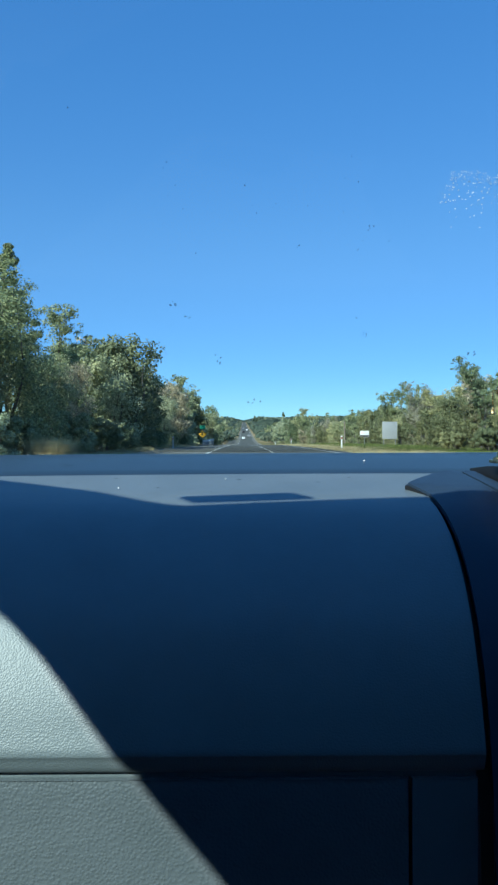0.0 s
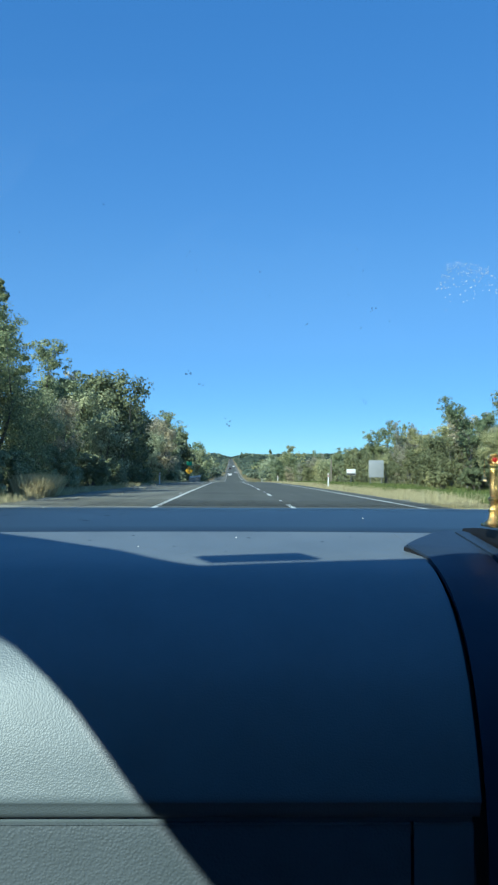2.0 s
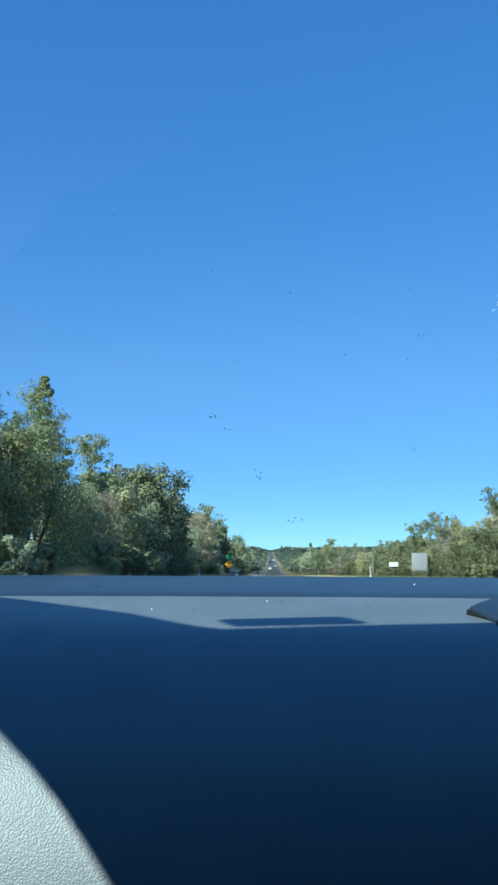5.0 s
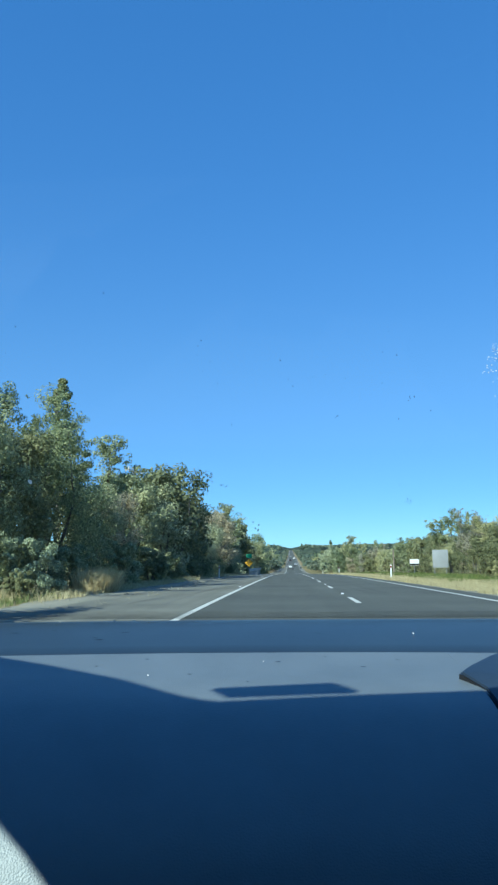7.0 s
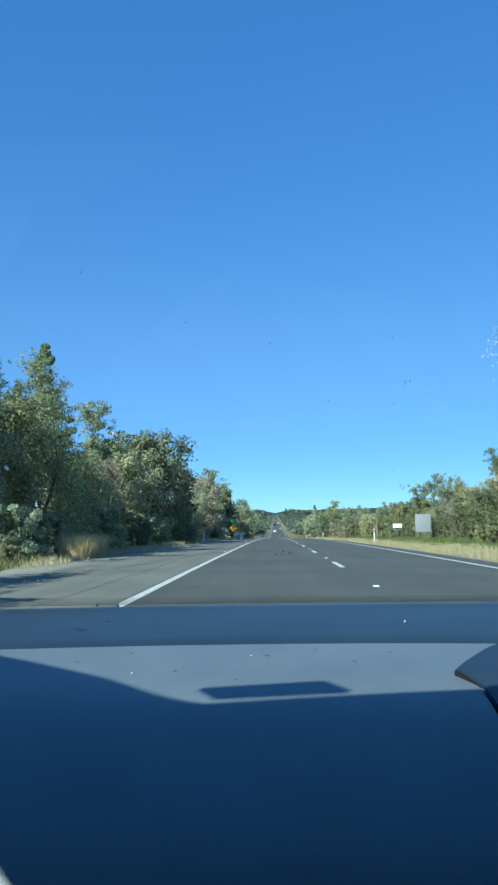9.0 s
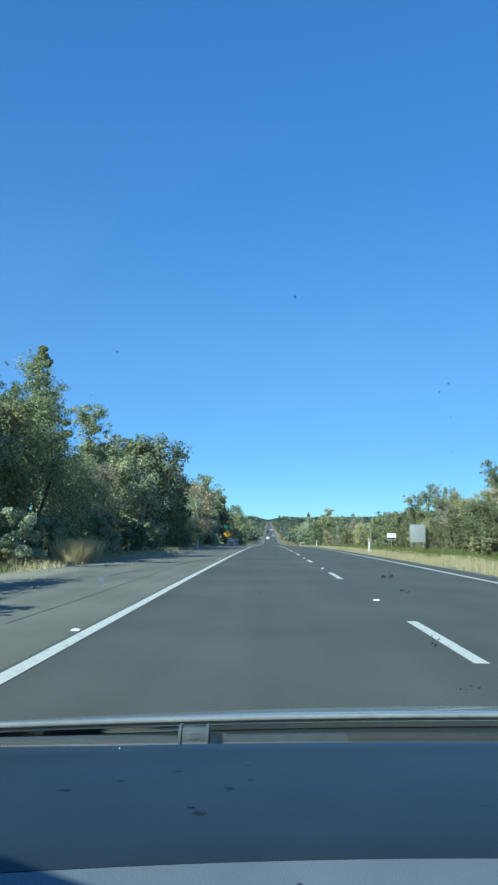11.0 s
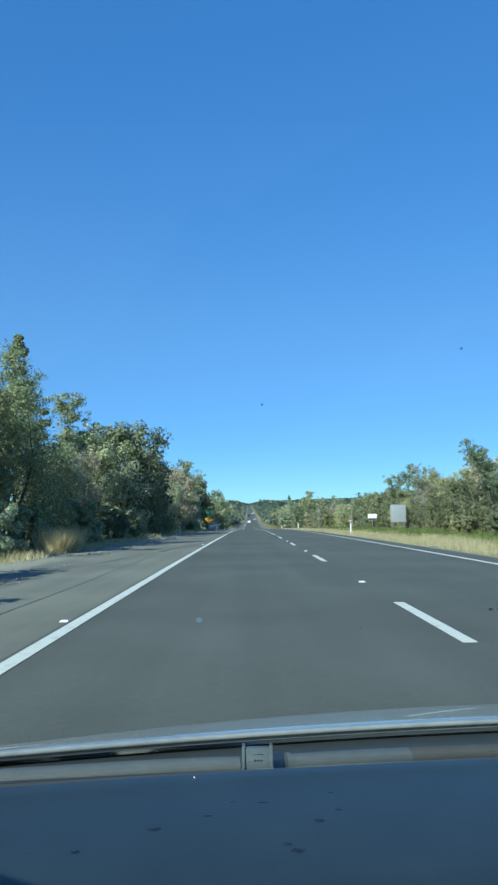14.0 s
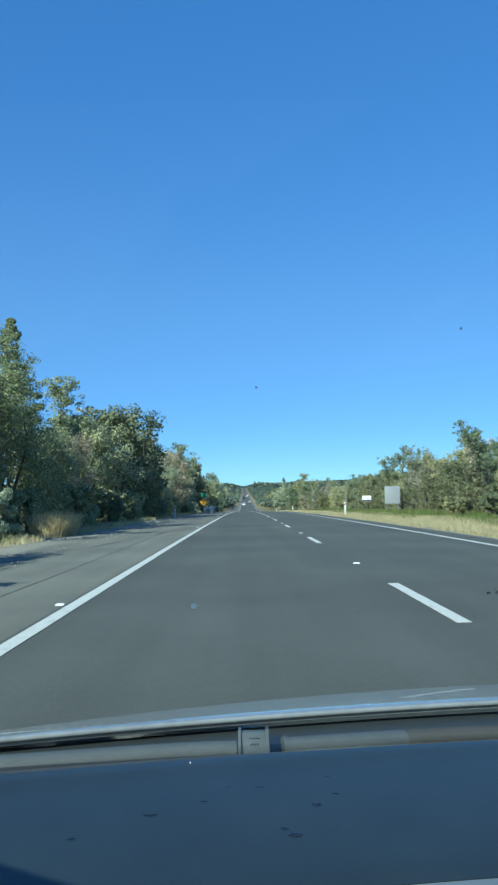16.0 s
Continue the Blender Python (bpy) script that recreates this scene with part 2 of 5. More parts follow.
M_LEAF_YELLOW = leaf_material("yellow_green_leaves", (0.1, 0.116, 0.06), (0.185, 0.2, 0.102), (0.275, 0.275, 0.148))
M_LEAF_BROWN = leaf_material("dry_brown_leaves", (0.225, 0.205, 0.145), (0.37, 0.338, 0.25), (0.52, 0.48, 0.36))
# leaves of the far slopes, with distance haze toned into the colour
M_LEAF_FAR = leaf_material("hazed_dark_leaves", (0.062, 0.088, 0.068), (0.105, 0.138, 0.098), (0.17, 0.195, 0.135), 0.25)
M_LEAF_FAR_OLIVE = leaf_material("hazed_olive_leaves", (0.09, 0.11, 0.076), (0.16, 0.178, 0.118), (0.25, 0.255, 0.17), 0.25)
M_STRAW = leaf_material("dry_grass", (0.3, 0.25, 0.14), (0.5, 0.42, 0.24), (0.64, 0.56, 0.35), 0.3)
M_GRASS = leaf_material("green_grass", (0.06, 0.085, 0.02), (0.14, 0.18, 0.05), (0.28, 0.28, 0.1), 0.3)
M_ZINC = plain("galvanised_steel", (0.42, 0.43, 0.44), 0.45, 0.85)
M_WHITE = plain("white_paint", (0.78, 0.78, 0.76), 0.45)
M_SIGN_YELLOW = plain("yellow_sign_sheet", (0.8, 0.42, 0.02), 0.5)
M_SIGN_GREEN = plain("green_sign_sheet", (0.02, 0.28, 0.14), 0.5)
M_BACKGREY = plain("sign_back_grey", (0.3, 0.32, 0.33), 0.6)
M_TYRE = plain("tyre_rubber", (0.018, 0.018, 0.018), 0.85)
M_CARGLASS = plain("dark_car_glass", (0.02, 0.025, 0.03), 0.08)
M_WOOD = surface("weathered_post_wood", (0.16, 0.13, 0.1), (0.3, 0.26, 0.2), 5.0, 0.85)


# ---- mesh helpers ----
def part(name, bm, material, parent=None, label="", smooth=True):
    me = bpy.data.meshes.new(name)
    bmesh.ops.recalc_face_normals(bm, faces=bm.faces)
    bm.to_mesh(me)
    bm.free()
    if smooth:
        me.shade_smooth()
        me.set_sharp_from_angle(angle=radians(38))
    me.materials.append(material)
    ob = new(name, me)
    if parent is not None:
        ob.parent = parent
    return tagged(ob, label)


def thing(name, at, label, category, group="", kind=""):
    ob = new(name)
    ob.location = at
    return tagged(ob, label, category, group, kind)


def box(bm, x0, x1, y0, y1, z0, z1, bevel=0.0, turn=None):
    ret = bmesh.ops.create_cube(bm, size=1)
    vs = ret["verts"]
    m = Matrix.LocRotScale(((x0 + x1) / 2, (y0 + y1) / 2, (z0 + z1) / 2), turn, (x1 - x0, y1 - y0, z1 - z0))
    bmesh.ops.transform(bm, matrix=m, verts=vs)
    if bevel:
        es = list({e for v in vs for e in v.link_edges})
        bmesh.ops.bevel(bm, geom=es, offset=bevel, segments=2, profile=0.6, affect="EDGES")
    return bm


def lathe(bm, profile, centre=(0, 0, 0), n=32, cap=True):
    """Turns (radius, height) pairs round the upright axis."""
    rings = []
    for r, z in profile:
        rings.append([bm.verts.new((centre[0] + r * math.cos(2 * math.pi * i / n), centre[1] + r * math.sin(2 * math.pi * i / n), centre[2] + z)) for i in range(n)])
    for a, b in zip(rings, rings[1:]):
        for i in range(n):
            bm.faces.new((a[i], a[(i + 1) % n], b[(i + 1) % n], b[i]))
    if cap:
        bm.faces.new(list(reversed(rings[0])))
        bm.faces.new(rings[-1])
    return bm


def tube(bm, pts, radii, n=8, cap=True):
    """A round tube along pts with a radius at each."""
    pts = [Vector(p) for p in pts]
    if not isinstance(radii, (list, tuple)):
        radii = [radii] * len(pts)
    rings = []
    for i, p in enumerate(pts):
        d = (pts[min(i + 1, len(pts) - 1)] - pts[max(i - 1, 0)]).normalized()
        u = d.cross(Vector((0.31, 0.95, 0.07))).normalized()
        w = d.cross(u)
        rings.append([bm.verts.new(p + radii[i] * (math.cos(2 * math.pi * k / n) * u + math.sin(2 * math.pi * k / n) * w)) for k in range(n)])
    for a, b in zip(rings, rings[1:]):
        for k in range(n):
            bm.faces.new((a[k], a[(k + 1) % n], b[(k + 1) % n], b[k]))
    if cap and n > 2:
        bm.faces.new(rings[0])
        bm.faces.new(list(reversed(rings[-1])))
    return bm


def sheet(bm, nu, nv, at, thick=None):
    """A grid of points at(u, v) with u, v from 0 to 1; thick gives it a back, moved by that vector."""
    def grid(off):
        return [[bm.verts.new(Vector(at(i / nu, j / nv)) + off) for j in range(nv + 1)] for i in range(nu + 1)]
    g = grid(Vector((0, 0, 0)))
    for i in range(nu):
        for j in range(nv):
            bm.faces.new((g[i][j], g[i + 1][j], g[i + 1][j + 1], g[i][j + 1]))
    if thick is not None:
        h = grid(Vector(thick))
        for i in range(nu):
            for j in range(nv):
                bm.faces.new((h[i][j], h[i][j + 1], h[i + 1][j + 1], h[i + 1][j]))
        rim = [(g[i][0], g[i + 1][0], h[i + 1][0], h[i][0]) for i in range(nu)] + [(g[i][nv], g[i + 1][nv], h[i + 1][nv], h[i][nv]) for i in range(nu)]
        rim += [(g[0][j], g[0][j + 1], h[0][j + 1], h[0][j]) for j in range(nv)] + [(g[nu][j], g[nu][j + 1], h[nu][j + 1], h[nu][j]) for j in range(nv)]
        for f in rim:
            bm.faces.new(f)
    return bm


def lerp_table(t, table):
    if t <= table[0][0]:
        return table[0][1]
    for (a, va), (b, vb) in zip(table, table[1:]):
        if t <= b:
            return va + (vb - va) * (t - a) / (b - a)
    return table[-1][1]


# ---- terrain ----
def road_z(y):
    """Height of the road: level here, a shallow dip, then a long climb to the far ridge."""
    return lerp_table(y, RZ)


def smooth_table(table, step, reach):
    out, y = [], table[0][0]
    while y <= table[-1][0]:
        vals = [lerp_table(y + k * reach / 4, table) for k in range(-4, 5)]
        out.append((y, sum(vals) / 9))
        y += step
    return out


RZ = smooth_table([(-400, 0), (110, 0), (230, -2.4), (330, -2.7), (450, -1.1), (1000, 11.0), (2000, 34), (2600, 46), (3400, 66), (5000, 90)], 15, 90)


def land_z(x, y):
    side = abs(x - 1.6)
    z = road_z(y) - 0.06
    if side > 9:
        z += (noise.noise(Vector((x * 0.012, y * 0.012, 3.1))) * 0.5 + 0.05) * min((side - 9) / 25, 1.0) * 1.6
    far = max(0.0, min((y - 700) / 2200, 1.0))
    if side > 60:
        lift = min((side - 60) / 500, 1.0)
        z += lift * far * (20 * noise.noise(Vector((x * 0.0011 + 4, y * 0.0006, 0.7))) + 7)
        z += far * lift * 8 * noise.noise(Vector((x * 0.004, y * 0.003, 5.7)))
    return z


def span(table):
    out = []
    for a, b, step in table:
        k = max(1, round((b - a) / step))
        out += [a + (b - a) * i / k for i in range(k)]
    return out + [table[-1][1]]


def terrain():
    xs = span([(-4500, -900, 450), (-900, -200, 70), (-200, -40, 16), (-40, 50, 3), (50, 200, 15), (200, 900, 70), (900, 4500, 450)])
    ys = span([(-1500, -100, 200), (-100, 0, 25), (0, 130, 4), (130, 500, 12), (500, 1500, 40), (1500, 3200, 85), (3200, 4900, 170)])
    verts = [(x, y, land_z(x, y)) for y in ys for x in xs]
    w = len(xs)
    faces = [(j * w + i, j * w + i + 1, (j + 1) * w + i + 1, (j + 1) * w + i) for j in range(len(ys) - 1) for i in range(w - 1)]
    me = bpy.data.meshes.new("ground")
    me.from_pydata(verts, [], faces)
    me.shade_smooth()
    me.materials.append(M_GROUND)
    tagged(new("ground", me), "dry rolling ground with straw and green grass", "ground", kind="structure")


def strip(name, x0, x1, y0, y1, up, material, label, category, wob=0.0, step=6.0, nx=1, seed=0.0):
    """A long band along the road between x0 and x1, with a ragged outer edge where wob is given."""
    ys = span([(y0, min(y1, 420), step)] + ([(420, y1, 30)] if y1 > 420 else []))
    bm = bmesh.new()
    rows = []
    for y in ys:
        j0 = wob * noise.noise(Vector((seed, y * 0.16, 0.3))) + 0.4 * wob * noise.noise(Vector((seed + 4, y * 0.7, 0.3)))
        a, b = (x0 + j0, x1) if x0 < 0 else (x0, x1 + j0)
        rows.append([bm.verts.new((a + (b - a) * i / nx, y, road_z(y) + up + (0.09 * max(0.0, noise.noise(Vector((i * 1.7 + seed, y * 0.45, 2.2)))) if wob >= 1.0 and i < nx * 0.55 else 0.0))) for i in range(nx + 1)])
    for r, s in zip(rows, rows[1:]):
        for i in range(nx):
            bm.faces.new((r[i], r[i + 1], s[i + 1], s[i]))
    me_ob = part(name, bm, material, None, "", False)
    return tagged(me_ob, label, category, kind="structure")


terrain()
LEFT, MID, RIGHT = -1.88, 1.63, 5.02
strip("verge_dirt", -7.0, -1.9, -60, 420, -0.03, M_DIRT, "bare grey-brown dirt verge beside the sealed shoulder", "verge", 1.0, 0.8, 9, 1.0)
strip("verge_dirt", 5.0, 6.6, -60, 900, -0.03, M_DIRT, "narrow gravelly verge beside the road", "verge", 0.5, 2.0, 1, 2.0)
strip("road_shoulder", -3.4, LEFT + 0.02, 420, 2600, -0.012, M_SHOULDER, "narrow pale asphalt road shoulder", "road shoulder", 0.3, 12.0, 2, 3.0)
strip("road_shoulder", -5.3, LEFT + 0.02, -80, 420, -0.012, M_SHOULDER, "wide pale worn asphalt road shoulder", "road shoulder", 0.7, 1.5, 2, 3.0)
strip("road", LEFT - 0.12, RIGHT + 0.75, -80, 2600, 0.0, M_ROAD, "dark grey asphalt carriageway, two lanes", "road", 0.0, 6.0, 4)
strip("edge_line", LEFT - 0.07, LEFT + 0.07, -60, 84, 0.005, M_LINE, "solid white edge line painted on asphalt", "road marking")
strip("edge_line", LEFT - 0.06, LEFT + 0.06, 150, 2600, 0.005, M_LINE, "solid white edge line painted on asphalt", "road marking")
strip("edge_line", RIGHT - 0.07, RIGHT + 0.07, -60, 2600, 0.005, M_LINE, "solid white edge line painted on asphalt", "road marking")


def dashes():
    bm = bmesh.new()
    box(bm, -0.06, 0.06, 0, 3.0, 0.0, 0.004)
    dash = part("lane_dash", bm, M_LINE, None, "", False)
    tagged(dash, "short white lane dash painted on asphalt", "road marking", "lane dashes", "structure")
    dash.location = (MID, 6.7, 0.004)
    for k in range(1, 34):
        y = 6.7 + 12 * k
        copy_thing(dash, pose(MID, y, road_z(y + 1.5) + 0.004))
    bm = bmesh.new()
    box(bm, -0.09, 0.09, 0, 0.9, 0.0, 0.004)
    short = part("lane_dash", bm, M_LINE, None, "", False)
    tagged(short, "short wide white dash across a turning lane mouth", "road marking", "turning lane dashes", "structure")
    short.location = (LEFT, 86, 0.004)
    for k in range(1, 18):
        y = 86 + 3.6 * k
        copy_thing(short, pose(LEFT, y, road_z(y + 0.5) + 0.004))
    bm = bmesh.new()
    cv = [(LEFT, 84), (LEFT - 0.15, 87), (LEFT - 0.6, 91), (LEFT - 1.7, 95), (LEFT - 2.5, 100), (LEFT - 2.7, 108), (LEFT - 2.7, 125), (LEFT - 2.6, 150)]
    prev = None
    for x, y in cv:
        cur = [bm.verts.new((x - 0.08, y, road_z(y) + 0.008)), bm.verts.new((x + 0.08, y, road_z(y) + 0.008))]
        if prev:
            bm.faces.new((prev[0], prev[1], cur[1], cur[0]))
        prev = cur
    tagged(part("edge_line", bm, M_LINE, None, "", False), "curved white edge line of a turning lane", "road marking", kind="structure")
    bm = bmesh.new()
    vs = [(-0.05, -0.05, 0), (0.05, -0.05, 0), (0.05, 0.05, 0), (-0.05, 0.05, 0)]
    lo = [bm.verts.new(v) for v in vs]
    hi = [bm.verts.new((v[0] * 0.75, v[1] * 0.5, 0.018)) for v in vs]
    for i in range(4):
        bm.faces.new((lo[i], lo[(i + 1) % 4], hi[(i + 1) % 4], hi[i]))
    bm.faces.new(hi)
    stud = part("road_stud", bm, M_WHITE, None, "", False)
    tagged(stud, "small white raised reflective road stud", "road stud", "road studs")
    stud.location = (MID, 12.7 , 0.001)
    for k in range(8):
        y = 24.7 + 12 * k
        copy_thing(stud, pose(MID, y, road_z(y) + 0.001))
    for k in range(5):
        copy_thing(stud, pose(LEFT - 0.17, 8.5 + 24 * k, -0.009))


dashes()


def cracks():
    """Dark tar-filled cracks and joints that wander along the shoulder and the lane."""
    rng = random.Random(17)
    for x0, y0, y1, w in ((-2.95, 5, 60, 0.012), (-4.3, 13, 19, 0.014), (-4.4, 27, 36, 0.014), (4.1, 11, 24, 0.009), (-3.1, 26, 31, 0.05), (-3.9, 19, 22.5, 0.04)):
        bm, prev, y = bmesh.new(), None, y0
        while y < y1:
            x = x0 + 0.04 * noise.noise(Vector((x0, y * 0.2, 1.0))) + 0.015 * noise.noise(Vector((x0, y * 1.1, 4.0))) + (0.35 * (y - y0) / (y1 - y0) if w > 0.03 else 0.0)
            h = w * (0.4 + 0.9 * abs(noise.noise(Vector((x0 + 5, y * 0.8, 2.0)))))
            cur = [bm.verts.new((x - h, y, 0.003 if x0 > LEFT else -0.007)), bm.verts.new((x + h, y, 0.003 if x0 > LEFT else -0.007))]
            if prev and (w > 0.03 or noise.noise(Vector((x0 * 3, y * 0.45, 7.0))) > -0.12):
                bm.faces.new((prev[0], prev[1], cur[1], cur[0]))
            prev, y = cur, y + rng.uniform(0.2, 0.5)
        tagged(part("road_crack", bm, M_TAR, None, "", False), "dark tar-filled crack wandering along the asphalt", "road crack", kind="structure")


M_TAR = plain("crack_tar", (0.085, 0.083, 0.072), 0.8)
cracks()


# ---- the car that carries the camera ----
CX = 0.33                     # middle of the car


def glass_z(y):
    """Height of the windscreen: straight below, flattening towards the roof."""
    return 0.862 + (0.90 - y) * 0.667 - 0.455 * max(0.0, 0.56 - y) ** 2


def screen_y(x):
    """Foot of the windscreen, bowed forward towards the middle of the car."""
    return 0.903 - 0.18 * (x - 0.25) ** 2


def pane_z(x, y):
    """The glass: nearly flat above, bent down at its sides to meet the dashboard."""
    foot = screen_y(x)
    return glass_z(y) - (glass_z(foot) - 0.8585) * max(0.0, min(1.0, (y - 0.6) / (foot - 0.6))) ** 2


def hood_y(x):
    return 1.06 - 0.2 * (x - CX) ** 2


def catmull(pts, per=6):
    pts = [Vector(p) for p in pts]
    out = []
    for i in range(len(pts) - 1):
        p0, p1, p2, p3 = pts[max(i - 1, 0)], pts[i], pts[i + 1], pts[min(i + 2, len(pts) - 1)]
        for k in range(per):
            t = k / per
            out.append(0.5 * (2 * p1 + (p2 - p0) * t + (2 * p0 - 5 * p1 + 4 * p2 - p3) * t * t + (3 * p1 - p0 - 3 * p2 + p3) * t ** 3))
    return out + [pts[-1]]


car = thing("car", (0, 0, 0), "silver car with a dark grey dashboard, seen from inside", "car")


def pick(curve, v):
    f = v * (len(curve) - 1)
    i = min(int(f), len(curve) - 2)
    return curve[i].lerp(curve[i + 1], f - i)


def band_y(x):
    return 0.741 - 0.35 * (x - 0.1) ** 2


def build_dashboard():
    upper = catmull([(0, 0.735, 0.8465), (0, 0.69, 0.8425), (0, 0.64, 0.838), (0, 0.60, 0.830), (0, 0.565, 0.812), (0, 0.54, 0.785), (0, 0.525, 0.755), (0, 0.5165, 0.731),
                     (0, 0.5145, 0.7240), (0, 0.5152, 0.7212), (0, 0.5190, 0.7134), (0, 0.535, 0.7128)], 5)

    def pad(u, v):
        x = -0.455 + u * (0.1485 + 0.455)
        p = pick(upper, v)
        y = p.y + (band_y(x) - 0.735) * max(0.0, (p.y - 0.60) / 0.135)
        return (x, y, p.z)
    body = part("dashboard", sheet(bmesh.new(), 40, 50, pad, (0, 0.006, -0.012)), M_PAD, car, "dark grey grained dashboard pad, partly sunlit")

    def defrost(u, v):
        x = -0.455 + u * 1.5
        y0, y1 = band_y(min(x, 0.5)) + 0.0015, screen_y(x) - 0.002
        y = y0 + (y1 - y0) * v
        return (x, y, 0.8475 + 0.0113 * math.sin(v * 1.5) - (0.0012 if v < 0.01 else 0.0))
    part("defroster_panel", sheet(bmesh.new(), 120, 14, defrost, (0, 0, -0.012)), M_DEFROST, body, "dark blue-black panel along the windscreen foot")

    def wing(u, v):
        x = 0.1485 + 0.06 * u
        y = 0.63 + (band_y(x) - 0.63) * v
        return (x, y, lerp_table(y, [(0.60, 0.830), (0.64, 0.838), (0.69, 0.8425), (0.735, 0.8465), (0.80, 0.850)]) - 0.0003)
    part("pad_wing", sheet(bmesh.new(), 8, 12, wing, (0, 0, -0.008)), M_PAD, body)

    lower = catmull([(0, 0.538, 0.7104), (0, 0.5194, 0.7103), (0, 0.5187, 0.7099), (0, 0.5185, 0.7090), (0, 0.5184, 0.7075), (0, 0.5182, 0.7040), (0, 0.518, 0.69), (0, 0.518, 0.64), (0, 0.522, 0.56), (0, 0.545, 0.46), (0, 0.60, 0.40)], 5)

    def lid(u, v):
        p = pick(lower, v)
        return (-0.43 + u * (0.1120 + 0.43), p.y, p.z)
    part("glovebox_lid", sheet(bmesh.new(), 20, 70, lid, (0, 0.02, 0)), M_LID, body, "grained grey glovebox lid")

    def side(u, v):
        p = pick(lower, v)
        return (0.1140 + u * (0.1485 - 0.1140), p.y, p.z)
    part("end_panel", sheet(bmesh.new(), 4, 70, side, (0, 0.02, 0)), M_PAD, body)
    # shadow gap behind the joints
    part("inner_panel", box(bmesh.new(), -0.45, 0.20, 0.545, 0.56, 0.38, 0.78), M_BLACK, body)

    # raised trim blade between the passenger pad and the middle of the dashboard
    crest = [(0.592, 0.8285), (0.625, 0.8366), (0.66, 0.8408), (0.70, 0.8446), (0.74, 0.8485)]
    blade = catmull([(0, y, z) for y, z in reversed(crest)] + [(0, 0.562, 0.813), (0, 0.539, 0.789), (0, 0.523, 0.757), (0, 0.513, 0.72), (0, 0.508, 0.68), (0, 0.506, 0.62), (0, 0.51, 0.5)], 6)

    def trim(u, v):
        p = pick(blade, v)
        far = lerp_table(0.1415 + u * 0.0525, [(0.1415, 0.657), (0.150, 0.673), (0.159, 0.687), (0.169, 0.702), (0.179, 0.714), (0.196, 0.731)])
        y = min(p.y, far)
        corner = max(0.0, min(1.0, (y - 0.636) / 0.021))
        x0 = 0.1508 - 0.0093 * corner
        x = x0 + u * (0.194 - x0)
        z = p.z if y == p.y else lerp_table(y, crest)
        lift = 0.0032 * min(1.0, u * 2.2) * max(0.0, min(1.0, (y - 0.58) / 0.07)) + 0.0034 * corner * (1 - min(1.0, u * 2.2))
        return (x, y - 0.0012 * math.sin(math.pi * u), z + lift + 0.0006 - 0.002 * u ** 8)
    part("trim_blade", sheet(bmesh.new(), 16, 110, trim, (0.0, 0.002, -0.006)), M_TRIM, body, "smooth dark trim blade with a pointed far corner")
    def seam(u, v):
        x, y, z = trim(0.25 * u, v)
        k = max(0.0, min(1.0, (y - 0.610) / 0.03))
        return (x - 0.0016 * k, y + 0.0012 * k, z - 0.0016 - 0.002 * (1 - k))
    part("trim_gap", sheet(bmesh.new(), 6, 110, seam, (0, 0.001, -0.003)), M_BLACK, body)
    part("trim_gap", sheet(bmesh.new(), 1, 40, lambda u, v: (0.1925 + 0.006 * u, pick(blade, v).y + 0.004, pick(blade, v).z - 0.004), (0, 0.012, -0.01)), M_BLACK, body)
    part("trim_gap", sheet(bmesh.new(), 1, 40, lambda u, v: (0.1455 + 0.010 * u, pick(blade, v).y + 0.005, pick(blade, v).z - 0.006), (0, 0.012, -0.01)), M_BLACK, body)

    # middle of the dashboard: shelf for the ornament, tray and stack below it
    shelf = catmull([(0, 0.745, 0.850), (0, 0.70, 0.8535), (0, 0.655, 0.8545), (0, 0.645, 0.8535), (0, 0.641, 0.849), (0, 0.641, 0.842)], 4)
    def bezel(u, v):
        p = pick(blade, 0.04 + 0.5 * v)
        return (0.1966 + 0.010 * u, p.y, p.z + 0.0016 * max(0.0, min(1.0, (p.y - 0.56) / 0.07)) + 0.0005 * math.sin(math.pi * u))
    part("shelf_bezel", sheet(bmesh.new(), 6, 60, bezel, (0, 0.004, -0.008)), M_TRIM, body, "slim bevelled edge of the centre shelf")
    part("centre_shelf", sheet(bmesh.new(), 12, 20, lambda u, v: (0.2085 + u * 0.3095, pick(shelf, v).y, pick(shelf, v).z), (0, 0.01, -0.014)), M_BLACK, body, "black shelf edge above the centre tray")
    tray = catmull([(0, 0.65, 0.841), (0, 0.62, 0.838), (0, 0.57, 0.826), (0, 0.545, 0.806), (0, 0.54, 0.77), (0, 0.545, 0.70), (0, 0.56, 0.50)], 4)
    part("centre_console", sheet(bmesh.new(), 12, 28, lambda u, v: (0.1965 + u * 0.3235, pick(tray, v).y, pick(tray, v).z), (0, 0.02, -0.006)), M_TRIM, body)
    part("driver_pad", sheet(bmesh.new(), 20, 50, lambda u, v: (0.524 + u * 0.56, pick(upper, v).y, pick(upper, v).z), (0, 0.006, -0.012)), M_PAD, body)
    part("knee_panel", box(bmesh.new(), 0.53, 1.10, 0.53, 0.56, 0.35, 0.71, 0.006), M_PAD, body)

    # scuffs and a pale fleck lying on the defroster panel
    rnd = random.Random(5)
    for x, y, w in SCUFFS:
        bm = bmesh.new()
        z = 0.8475 + 0.0108 * math.sin((y - band_y(x)) / (screen_y(x) - 0.002 - band_y(x)) * 1.5) + 0.0004
        k = 9
        ring = [bm.verts.new((x + w * (0.6 + 0.5 * rnd.random()) * math.cos(6.283 * i / k), y + 0.55 * w * (0.5 + 0.6 * rnd.random()) * math.sin(6.283 * i / k), z)) for i in range(k)]
        bm.faces.new(ring)
        part("scuff", bm, M_SCUFF, body, "", False)
